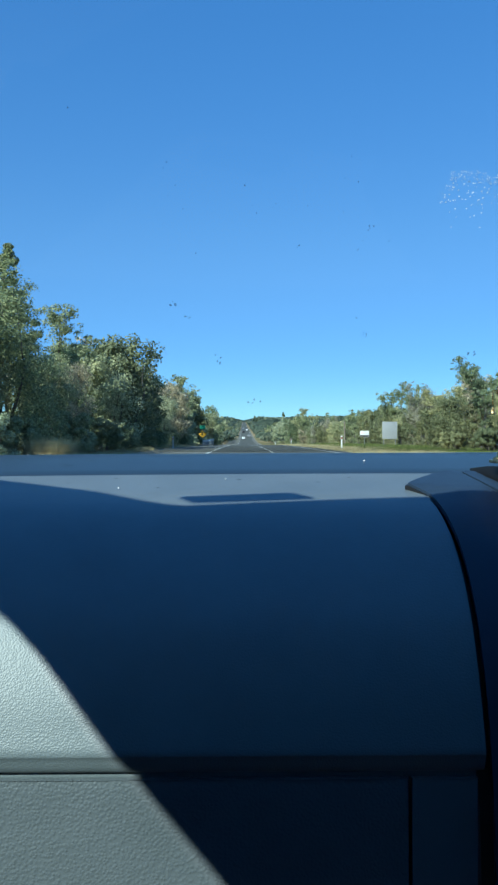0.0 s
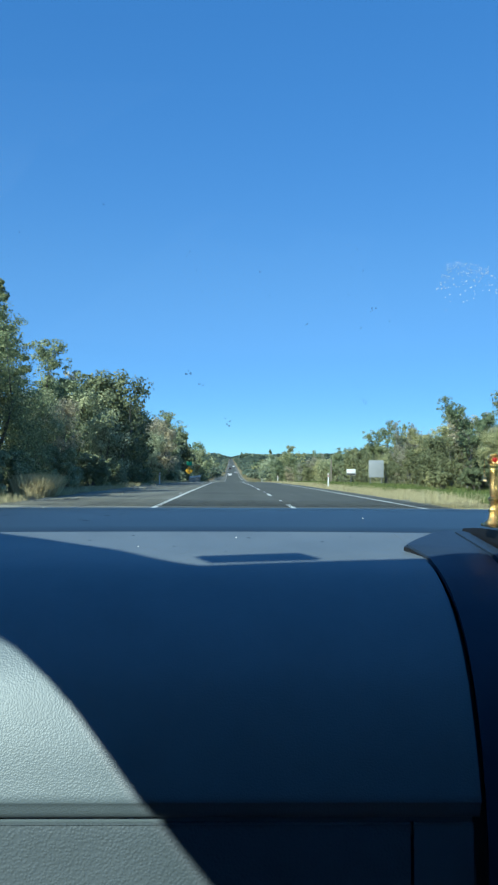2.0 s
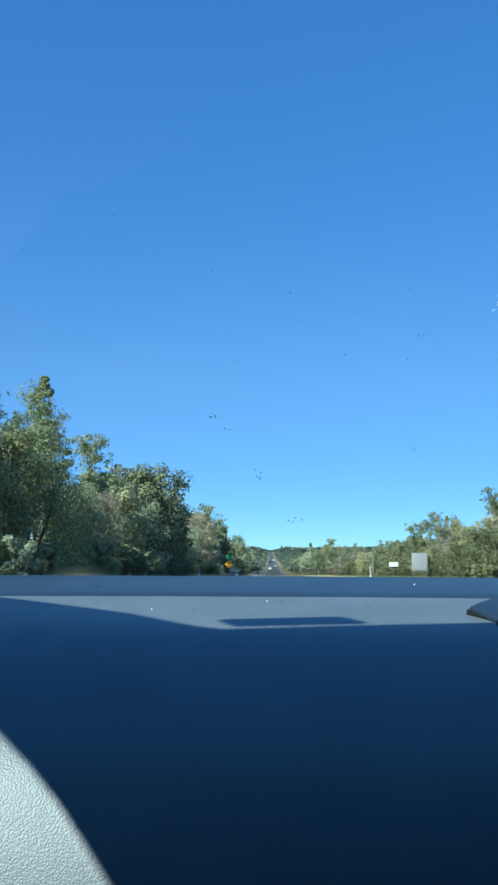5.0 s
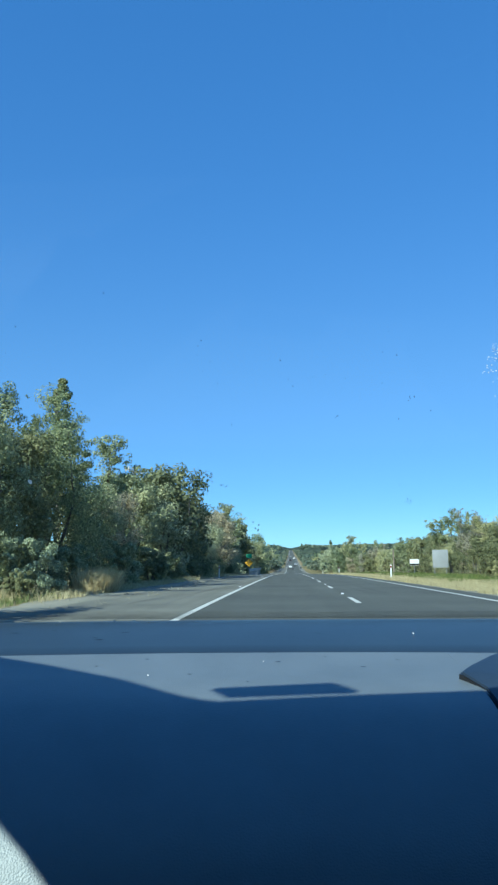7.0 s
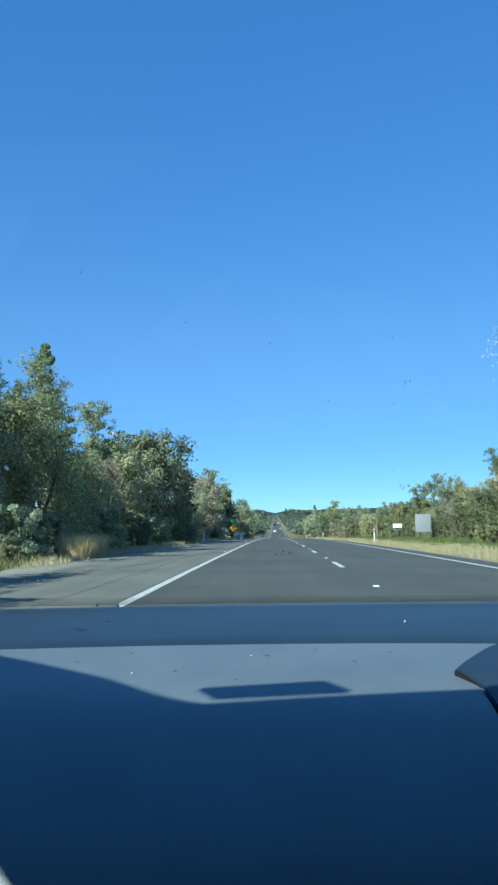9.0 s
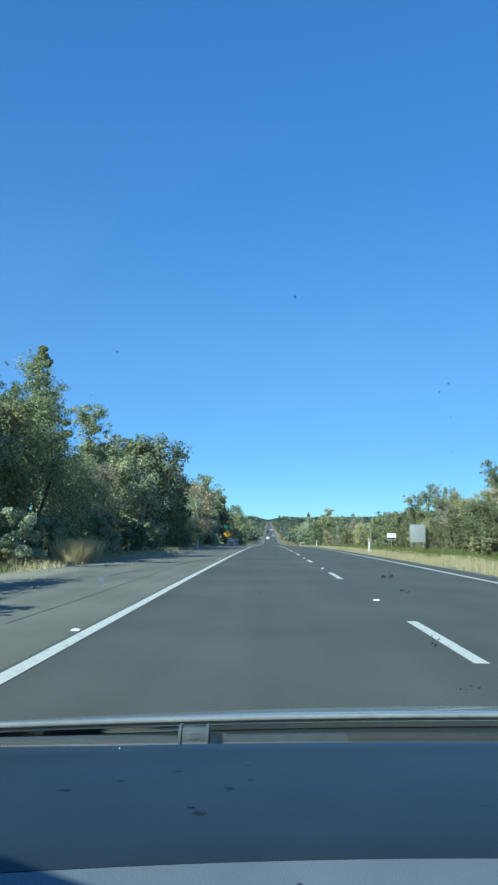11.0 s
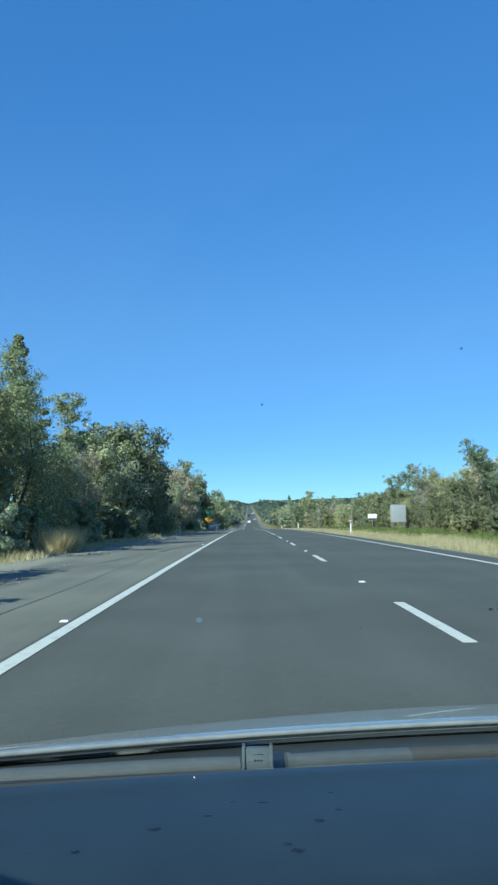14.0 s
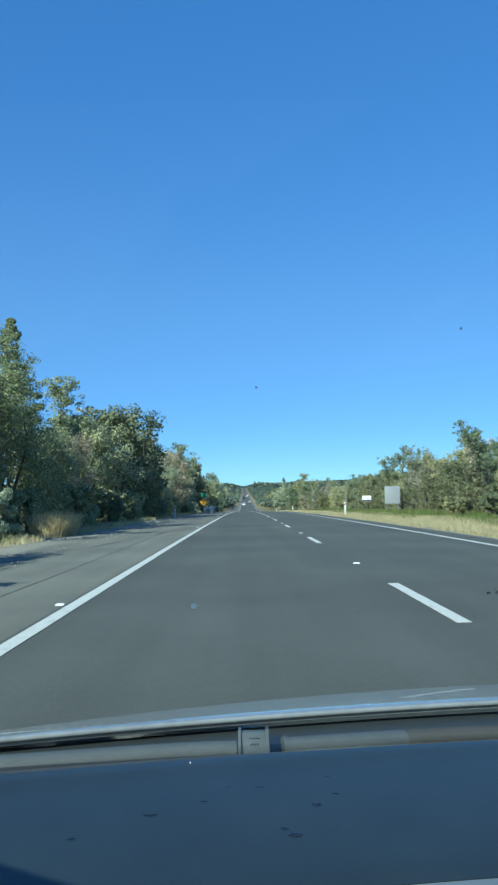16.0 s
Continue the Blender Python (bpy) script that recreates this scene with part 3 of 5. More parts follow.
    for x, y, w in ((-0.06, 0.712, 0.0022), (-0.025, 0.668, 0.0018), (0.03, 0.705, 0.0026), (0.062, 0.720, 0.0016), (0.085, 0.690, 0.0024), (0.11, 0.712, 0.0018), (0.012, 0.650, 0.0014), (-0.09, 0.69, 0.0020)):
        bm = bmesh.new()
        z = lerp_table(y, [(0.60, 0.830), (0.64, 0.838), (0.69, 0.8425), (0.735, 0.8465)]) + 0.0006
        ring = [bm.verts.new((x + w * rnd.uniform(0.4, 1.1) * math.cos(6.283 * i / 9), y + 0.6 * w * rnd.uniform(0.4, 1.1) * math.sin(6.283 * i / 9), z + 0.05 * w * math.sin(6.283 * i / 9))) for i in range(9)]
        bm.faces.new(ring)
        part("scuff", bm, M_SCUFF, body, "", False)
    bm = bmesh.new()
    for x, y, w in ((0.135, 0.80, 0.0005), (0.1352, 0.8035, 0.00045), (-0.166, 0.862, 0.0005), (0.02, 0.70, 0.0005), (-0.05, 0.66, 0.0005)):
        z = 0.8475 + 0.0108 * math.sin(max(0, (y - band_y(x))) / (screen_y(x) - 0.002 - band_y(x)) * 1.5) + 0.001 if y > 0.74 else 0.8385 + (y - 0.64) * 0.09 + 0.0012
        bmesh.ops.create_icosphere(bm, subdivisions=1, radius=w, matrix=Matrix.Translation((x, y, z)))
    tagged(part("flecks", bm, M_PALE_DOTS, body, "tiny pale flecks"), kind="stuff")


SCUFFS = [(-0.182, 0.793, 0.004), (-0.095, 0.803, 0.0042), (-0.125, 0.825, 0.0035), (-0.083, 0.815, 0.003), (-0.086, 0.838, 0.003), (-0.108, 0.772, 0.0045), (-0.113, 0.778, 0.003), (-0.155, 0.808, 0.0025), (-0.142, 0.826, 0.002), (-0.218, 0.770, 0.003), (0.060, 0.805, 0.0025), (0.040, 0.79, 0.002)]
build_dashboard()


def bead(bm, x, y, r):
    """A pale bead on the outside of the glass, for dried residue and reflection dots."""
    bmesh.ops.create_icosphere(bm, subdivisions=1, radius=r, matrix=Matrix.Translation((x, y, pane_z(x, y) + 0.0012)))


def build_windscreen():
    def pane(u, v):
        x = -0.47 + u * 1.6
        y1 = screen_y(x)
        y = y1 + (0.04 - y1) * v
        return (x, y, pane_z(x, y))
    glass = part("windscreen", sheet(bmesh.new(), 24, 16, pane), M_GLASS, car, "clear windscreen with dried specks")
    if glass.data.polygons[0].normal.z > 0:
        glass.data.flip_normals()
    glass.visible_shadow = False

    def foot(u, v):
        x = -0.47 + u * 1.6
        y = screen_y(x) + 0.003 - 0.006 * v
        return (x, y, pane_z(x, y) - 0.0025)
    part("frit_band", sheet(bmesh.new(), 40, 2, foot), M_RUBBER, glass, "black band along the glass foot")
    bm = bmesh.new()
    for row in range(8):
        for i in range(330):
            x = -0.36 + i * 0.0021 + row % 2 * 0.00105
            y = screen_y(x) - 0.0066 - row * 0.0012
            r = 0.00058 - 0.000035 * row
            bm.faces.new([bm.verts.new((x + a * r, y + b * r, pane_z(x, y + b * r) - 0.0024)) for a, b in ((-1, -0.5), (0, -1), (1, -0.5), (1, 0.5), (0, 1), (-1, 0.5))])
    tagged(part("frit_dots", bm, M_RUBBER, glass, "fine black dots along the glass foot", False), kind="stuff")
    rnd = random.Random(11)
    bm = bmesh.new()
    spots = SPOTS + [(rnd.uniform(-0.03, 0.3), 0.86 - 0.24 * rnd.random() ** 1.5, rnd.uniform(0.0003, 0.0009)) for _ in range(190)] + [(rnd.uniform(-0.3, -0.03), rnd.uniform(0.6, 0.86), rnd.uniform(0.0002, 0.0004)) for _ in range(30)]
    for x, y, w in spots:
        for _ in range(1 if w < 0.001 else 4):
            a, b = x + rnd.gauss(0, w), y + rnd.gauss(0, w)
            r = w * rnd.uniform(0.42, 0.95)
            k = 7
            ring = []
            for i in range(k):
                q = r * rnd.uniform(0.5, 1.2)
                yy = b + q * math.sin(6.283 * i / k)
                ring.append(bm.verts.new((a + 0.7 * q * math.cos(6.283 * i / k), yy, pane_z(a, yy) - 0.002)))
            bm.faces.new(ring)
    specks = tagged(part("dirt_specks", bm, M_BUG, glass, "dried insect specks on the glass", False), kind="stuff")
    specks.visible_shadow = False
    bm = bmesh.new()
    for _ in range(90):
        x = 0.162 + abs(rnd.gauss(0, 0.027))
        y = 0.640 + min(abs(rnd.gauss(0, 0.011)), 0.03) + 0.1 * max(0, x - 0.19)
        bead(bm, x, y, rnd.uniform(0.0002, 0.0005))
    tagged(part("residue_dots", bm, M_PALE_DOTS, glass, "pale spatter on the glass", False), kind="stuff")
    # dots laid in a bar to imitate a pale reflection in the glass
    bm = bmesh.new()
    for _ in range(120):
        x = rnd.uniform(0.164, 0.1955)
        bead(bm, x, 0.6315 + 0.08 * (x - 0.164) + rnd.random() ** 0.8 * 0.0075, rnd.uniform(0.00018, 0.00036))
    tagged(part("smear", bm, M_PALE_DOTS, glass, "fine pale dots standing in for a reflection in the glass", False), kind="stuff")
    bm = bmesh.new()
    ring = []
    for i in range(18):
        a, q = 6.283 * i / 18, 0.0015 * rnd.uniform(0.75, 1.15)
        px, py = BLOB[0] + q * math.cos(a), BLOB[1] + 1.4 * q * math.sin(a)
        ring.append(bm.verts.new((px, py, pane_z(px, py) + 0.0012)))
    bm.faces.new(ring)
    part("water_mark", bm, M_MARK, glass, "small pale round mark on the glass", False)
    # wiper foot and cowl
    part("cowl_panel", sheet(bmesh.new(), 40, 6, lambda u, v: (-0.47 + 1.6 * u, screen_y(-0.47 + 1.6 * u) + 0.010 + (hood_y(-0.47 + 1.6 * u) - screen_y(-0.47 + 1.6 * u) + 0.03) * v, 0.8290 + 0.004 * math.sin(v * 3.1) - 0.006 * v ** 6), (0, 0, -0.01)), M_COWL, car, "dark grey plastic cowl panel below the windscreen")
    part("cowl_trench", box(bmesh.new(), -0.5, 1.16, 0.86, 1.14, 0.76, 0.775), M_RUBBER, car)
    part("cowl_wall", box(bmesh.new(), -0.5, 1.16, 1.10, 1.115, 0.60, 0.785), M_BLACK, car)


BLOB = (-0.1535, 0.7320)
SPOTS = [(-0.126,0.612,.0009),(-0.067,0.594,.0007),(0.004,0.697,.0009),(-0.116,0.714,.0007),(-0.019,0.727,.0016),(-0.009,0.737,.0014),(0.014,0.778,.0018),(0.028,0.79,.0009),(0.042,0.825,.0019),(0.127,0.756,.0012),(0.185,0.774,.0008),(0.219,0.777,.0022),(0.118,0.666,.0012),(0.156,0.764,.0006),(0.098,0.634,.0006),(0.072,0.68,.001),(0.13,0.756,.001),(-0.079,0.737,.0008)]
build_windscreen()


def wedge(bm, x0, x1, side):
    """A block whose outline in depth and height is side."""
    a, b = [bm.verts.new((x0, y, z)) for y, z in side], [bm.verts.new((x1, y, z)) for y, z in side]
    k = len(side)
    for i in range(k):
        bm.faces.new((a[i], a[(i + 1) % k], b[(i + 1) % k], b[i]))
    bm.faces.new(list(reversed(a)))
    bm.faces.new(b)
    bmesh.ops.bevel(bm, geom=list(bm.edges), offset=0.0007, segments=2, profile=0.6, affect="EDGES")
    return bm


def build_washer_jet():
    base = part("washer_jet", wedge(bmesh.new(), -0.1360, -0.1172, [(0.924, 0.8290), (0.924, 0.8400), (0.927, 0.8425), (0.940, 0.8540), (0.948, 0.8530), (0.948, 0.8290)]), M_JET, car, "pale grey sloped washer jet housing on the cowl")
    for x in (-0.1376, -0.1180):
        part("jet_cheek", wedge(bmesh.new(), x, x + 0.0024, [(0.9225, 0.8290), (0.9225, 0.8412), (0.926, 0.8438), (0.940, 0.8556), (0.950, 0.8546), (0.950, 0.8290)]), M_JET, base)
    part("jet_lip", box(bmesh.new(), -0.1350, -0.1182, 0.9222, 0.9242, 0.8370, 0.8396, 0.0006), M_GREY, base, "dark lower lip")
    for x in (-0.1288, -0.1265, -0.1242):
        part("jet_nozzle", box(bmesh.new(), x - 0.0006, x + 0.0006, 0.9318, 0.9330, 0.8468, 0.8482, 0.0002), M_STEEL, base)
    part("jet_bar", box(bmesh.new(), -0.1305, -0.1225, 0.9355, 0.9363, 0.8502, 0.8509, 0.0002), M_STEEL, base)
    # black block standing in for the shade between jet and duct
    part("jet_gap", box(bmesh.new(), -0.1150, -0.1050, 0.925, 0.990, 0.8290, 0.8365, 0.001), M_BLACK, base)
    bm = bmesh.new()
    tube(bm, [(-0.104, 0.943, 0.8400), (-0.06, 0.949, 0.8395), (-0.03, 0.954, 0.8390), (-0.016, 0.957, 0.8390)], [0.0085, 0.009, 0.009, 0.0088], 12)
    part("cowl_hose", bm, M_GREY, car, "pale moulded duct along the cowl")
    bm = bmesh.new()
    tube(bm, [(-0.0155, 0.957, 0.8390), (-0.008, 0.958, 0.8390), (0.05, 0.964, 0.8385), (0.12, 0.967, 0.838), (0.26, 0.970, 0.837)], [0.0086, 0.009, 0.009, 0.009, 0.009], 12)
    part("cowl_hose", bm, M_SEAL, car, "brownish duct along the cowl")
    bm = bmesh.new()
    tube(bm, [(-0.1395, 0.945, 0.8385), (-0.17, 0.942, 0.8385), (-0.20, 0.938, 0.8385), (-0.30, 0.925, 0.838), (-0.42, 0.900, 0.837)], [0.0082, 0.0088, 0.009, 0.009, 0.009], 12)
    part("cowl_hose", bm, M_GREY, car, "pale moulded duct along the cowl")
    tube_rim = bmesh.new()
    tube(tube_rim, [(-0.1060, 0.943, 0.8403), (-0.1030, 0.9435, 0.8403)], 0.0090, 14)
    part("hose_end", tube_rim, M_JET, car)

    def seal(u, v):
        x = -0.47 + 0.60 * u
        w = 0.012 + 0.034 * (1 - u)
        return (x, screen_y(x) + 0.0005 + v * w, 0.8495 + 0.06 * w * v - 0.004 * max(0.0, v - 0.8))
    part("cowl_seal", sheet(bmesh.new(), 40, 4, seal, (0, 0, -0.006)), M_SEAL, car, "dusty brown rubber seal at the windscreen foot")


build_washer_jet()


def build_body():
    def hood(u, v):
        x = -0.52 + 1.7 * u
        y0 = hood_y(x)
        if v < 0.2:                       # rolled rear lip, undercut below
            a = v / 0.2 * 3.0
            return (x, y0 + 0.0045 - 0.0022 * math.sin(a), 0.8408 - 0.0022 * math.cos(a))
        t = (v - 0.2) / 0.8 * 1.05
        edge = abs(x - CX) / 0.8
        return (x, y0 + 0.0045 + t * (1 - 0.12 * edge ** 2), 0.843 - 0.15 * t - 0.17 * t * t - 0.05 * edge ** 4 * t)
    part("bonnet", sheet(bmesh.new(), 30, 40, hood, (0, 0.004, -0.004)), M_PAINT, car, "silver bonnet with a rolled rear edge")

    # roof: front edge bowed, rising to the rear
    def roof(u, v):
        x = CX - 0.825 + 1.65 * u
        inner_x = max(0.0, min(x, 2 * CX - x) + 0.40)
        front = 0.030 + 0.19 * inner_x - 0.19 * inner_x ** 2
        y = front + (-1.75 - front) * v
        rise = min(1.0, v * 2.2)
        return (x, y, 1.30 + 0.085 * rise * (2 - rise) * (1 - 0.85 * abs((x - CX) / 0.825) ** 4) - 0.1 * max(0.0, v - 0.7) ** 2 )
    part("roof", sheet(bmesh.new(), 34, 30, roof, (0, 0, -0.018)), M_CLOTH, car, "pale headliner under the roof")
    # unseen tab added to cast the dark quad shadow on the pad
    tab = bmesh.new()
    bm_pts = [(-0.389, 0.0615, 1.298), (-0.3795, 0.0460, 1.297), (-0.306, 0.0572, 1.297), (-0.319, 0.0755, 1.298)]
    lo, hi = [tab.verts.new(q) for q in bm_pts], [tab.verts.new((x, y, z - 0.004)) for x, y, z in bm_pts]
    tab.faces.new(lo)
    tab.faces.new(list(reversed(hi)))
    for i in range(4):
        tab.faces.new((lo[i], lo[(i + 1) % 4], hi[(i + 1) % 4], hi[i]))
    part("visor_tab", tab, M_CLOTH, car, "", False)
    inner = catmull([(-0.380, 0.028, 1.301), (-0.396, 0.0335, 1.300), (-0.4081, 0.0402, 1.300), (-0.4204, 0.0507, 1.300), (-0.4475, 0.0784, 1.300), (-0.4632, 0.1234, 1.283), (-0.492, 0.179, 1.264), (-0.497, 0.45, 1.11), (-0.488, 0.86, 0.885)], 4)
    for flip in (False, True):
        def pillar(u, v):
            p = pick(inner, v)
            x = p.x + (-0.535 - p.x) * u
            return (2 * CX - x if flip else x, p.y - 0.02 * u, p.z - 0.015 * u)
        part("windscreen_pillar", sheet(bmesh.new(), 3, 20, pillar, (0, -0.01, -0.03)), M_CLOTH, car)
        s = (lambda x: 2 * CX - x) if flip else (lambda x: x)
        a, b = sorted((s(-0.53), s(-0.50)))
        # unseen strip; its lower edge is drawn to shape the dash's sun patch
        low = [(-0.40, 1.294), (-0.25, 1.295), (-0.20, 1.2955), (-0.16, 1.2945), (-0.13, 1.2928), (-0.098, 1.2878), (-0.07, 1.2806), (-0.057, 1.2775), (-0.033, 1.2682), (-0.0145, 1.2625), (0.0, 1.258)]
        part("door_header", sheet(bmesh.new(), 50, 1, lambda u, v: (s(-0.495), -0.40 + 0.40 * u, lerp_table(-0.40 + 0.40 * u, low) * (1 - v) + 1.303 * v), (-0.012 if not flip else 0.012, 0, 0)), M_CLOTH, car, "", False)
        part("roof_rail", box(bmesh.new(), a, b, -1.75, -0.35, 1.26, 1.30), M_CLOTH, car)
        part("door", box(bmesh.new(), a, b, -0.95, 0.90, 0.24, 0.90, 0.01), M_PAINT, car)
        # unseen rear panel, carried above the sill to keep light out
        part("rear_side", box(bmesh.new(), a, b, -1.75, -0.95, 0.24, 1.26), M_PAINT, car)
        # unseen dark box added inside each door to cut bounced light
        c, d = sorted((s(-0.4985), s(-0.490)))
        part("door_lining", box(bmesh.new(), c, d, -1.74, 0.48, 0.26, 0.89, 0.002), M_TRIM, car, "unseen dark lining added to cut bounce light")
        part("door_pillar", box(bmesh.new(), a, b, -0.95, -0.83, 0.90, 1.30), M_CLOTH, car)
        part("front_wing", sheet(bmesh.new(), 20, 4, lambda u, v: (s(-0.525 - 0.02 * math.sin(3.1 * v)), 0.90 + 1.12 * u, (0.70 - 0.22 * u * u) * (1 - v) + 0.24 * v), ((0.02 if not flip else -0.02), 0, 0)), M_PAINT, car)
        bm = bmesh.new()
        outline = [(-0.83, 0.90), (0.86, 0.90), (0.45, 1.11), (0.18, 1.264), (0.08, 1.30), (-0.83, 1.30)]
        near, far = [bm.verts.new((s(-0.515), y, z)) for y, z in outline], [bm.verts.new((s(-0.519), y, z)) for y, z in outline]
        bm.faces.new(near)
        bm.faces.new(list(reversed(far)))
        for i in range(6):
            bm.faces.new((near[i], far[i], far[(i + 1) % 6], near[(i + 1) % 6]))
        # the right pane is out of view and darkened to dim the cabin
        part("side_window", bm, M_DIMGLASS if flip else M_SIDEGLASS, car, "unseen side window, darkened to dim the cabin" if flip else "clear side window", False)
        for y in (1.42, -1.3):
            bm = bmesh.new()
            lathe(bm, [(0.2, -0.09), (0.29, -0.095), (0.315, -0.07), (0.318, 0.07), (0.29, 0.095), (0.2, 0.09)], n=28)
            bmesh.ops.transform(bm, matrix=pose(s(-0.43), y, 0.318, 0, 90, 0), verts=bm.verts)
            tyre = part("wheel", bm, M_TYRE, car)
            bm = bmesh.new()
            lathe(bm, [(0.06, -0.075), (0.2, -0.085), (0.205, 0.085), (0.06, 0.075)], n=20)
            bmesh.ops.transform(bm, matrix=pose(s(-0.43), y, 0.318, 0, 90, 0), verts=bm.verts)
            part("rim", bm, M_STEEL, tyre)
    # unseen closing wall, coloured dark so it bounces little light
    part("rear_wall", box(bmesh.new(), -0.53, 1.19, -1.79, -1.75, 0.24, 1.38), M_RUBBER, car)
    part("floor_pan", box(bmesh.new(), -0.53, 1.19, -1.79, 2.0, 0.22, 0.25), M_BLACK, car)
    part("firewall", box(bmesh.new(), -0.47, 1.13, 0.86, 0.88, 0.25, 0.83), M_BLACK, car)
    part("front_panel", box(bmesh.new(), -0.5, 1.16, 1.98, 2.04, 0.24, 0.47, 0.02), M_PAINT, car)


build_body()


# ---- things on the dashboard ----
def build_cup_holder():
    x, y = MUG
    bm = bmesh.new()
    lathe(bm, [(0.020, 0.640), (0.052, 0.640), (0.053, 0.660), (0.049, 0.660), (0.047, 0.645), (0.020, 0.645)], (x, y, 0), 36)
    holder = part("cup_holder", bm, M_BLACK, car, "black clip-in cup holder")
    holder.location.z = -0.004
    for side in (-1, 1):
        bm = bmesh.new()
        tube(bm, [(x + side * 0.0455, y + 0.004, 0.65), (x + side * 0.043, y + 0.004, 0.70), (x + side * 0.0415, y + 0.004, 0.738), (x + side * 0.040, y + 0.004, 0.745)], [0.0025, 0.0022, 0.002, 0.0012], 8)
        part("holder_arm", bm, M_BLACK, holder)
        bm = bmesh.new()
        tube(bm, [(x + side * 0.0415, y + 0.004, 0.744), (x + side * 0.0422, y + 0.004, 0.772)], [0.0018, 0.0014], 8)
        part("holder_finger", bm, M_BLACK, holder)
    part("holder_bracket", box(bmesh.new(), x - 0.02, x + 0.02, y + 0.045, 0.56, 0.64, 0.66, 0.004), M_BLACK, holder)


MUG = (0.1705, 0.414)
build_cup_holder()


def build_mug():
    x, y = MUG
    mug = thing("travel_mug", (x, y, 0.6415), "brushed steel travel mug with dark blue lid and band", "travel mug")
    o = 0.6455
    part("lower_band", lathe(bmesh.new(), [(0.030, 0.0), (0.0325, 0.002), (0.0352, 0.083), (0.0355, 0.085)], n=48), M_BLACK, mug, "black foot")
    part("steel_body", lathe(bmesh.new(), [(0.0353, 0.0845), (0.0362, 0.086), (0.0374, 0.119), (0.037, 0.120)], n=48), M_STEEL, mug, "brushed steel body")
    part("grip_band", lathe(bmesh.new(), [(0.037, 0.1195), (0.0385, 0.121), (0.0406, 0.163), (0.0402, 0.166)], n=48), M_NAVY, mug, "dark blue grip band")
    part("steel_collar", lathe(bmesh.new(), [(0.0400, 0.1655), (0.0413, 0.1665), (0.0415, 0.198), (0.0408, 0.199)], n=48), M_STEEL, mug, "brushed steel collar")
    bm = bmesh.new()
    n = 48
    prof = [(0.0405, 0.1985), (0.0405, 0.202), (0.0398, 0.209), (0.0380, 0.2145), (0.0365, 0.2152), (0.0350, 0.2135), (0.0340, 0.209), (0.012, 0.208), (0.001, 0.208)]
    rings = []
    for r, z in prof:
        ring = []
        for i in range(n):
            a = 2 * math.pi * i / n
            dip = 0.006 * max(0.0, math.cos(a - 1.9) - 0.82) / 0.18 if z > 0.2125 else 0.0
            ring.append(bm.verts.new((r * math.cos(a), r * math.sin(a), z - dip)))
        rings.append(ring)
    for a, b in zip(rings, rings[1:]):
        for i in range(n):
            bm.faces.new((a[i], a[(i + 1) % n], b[(i + 1) % n], b[i]))
    lid = part("lid", bm, M_NAVY, mug, "dark blue plastic lid")
    part("lid_slider", box(bmesh.new(), -0.008, 0.008, -0.004, 0.020, 0.2082, 0.2115, 0.0015), M_NAVY, lid)


M_NAVY = plain("navy_plastic", (0.007, 0.018, 0.036), 0.42)
build_mug()


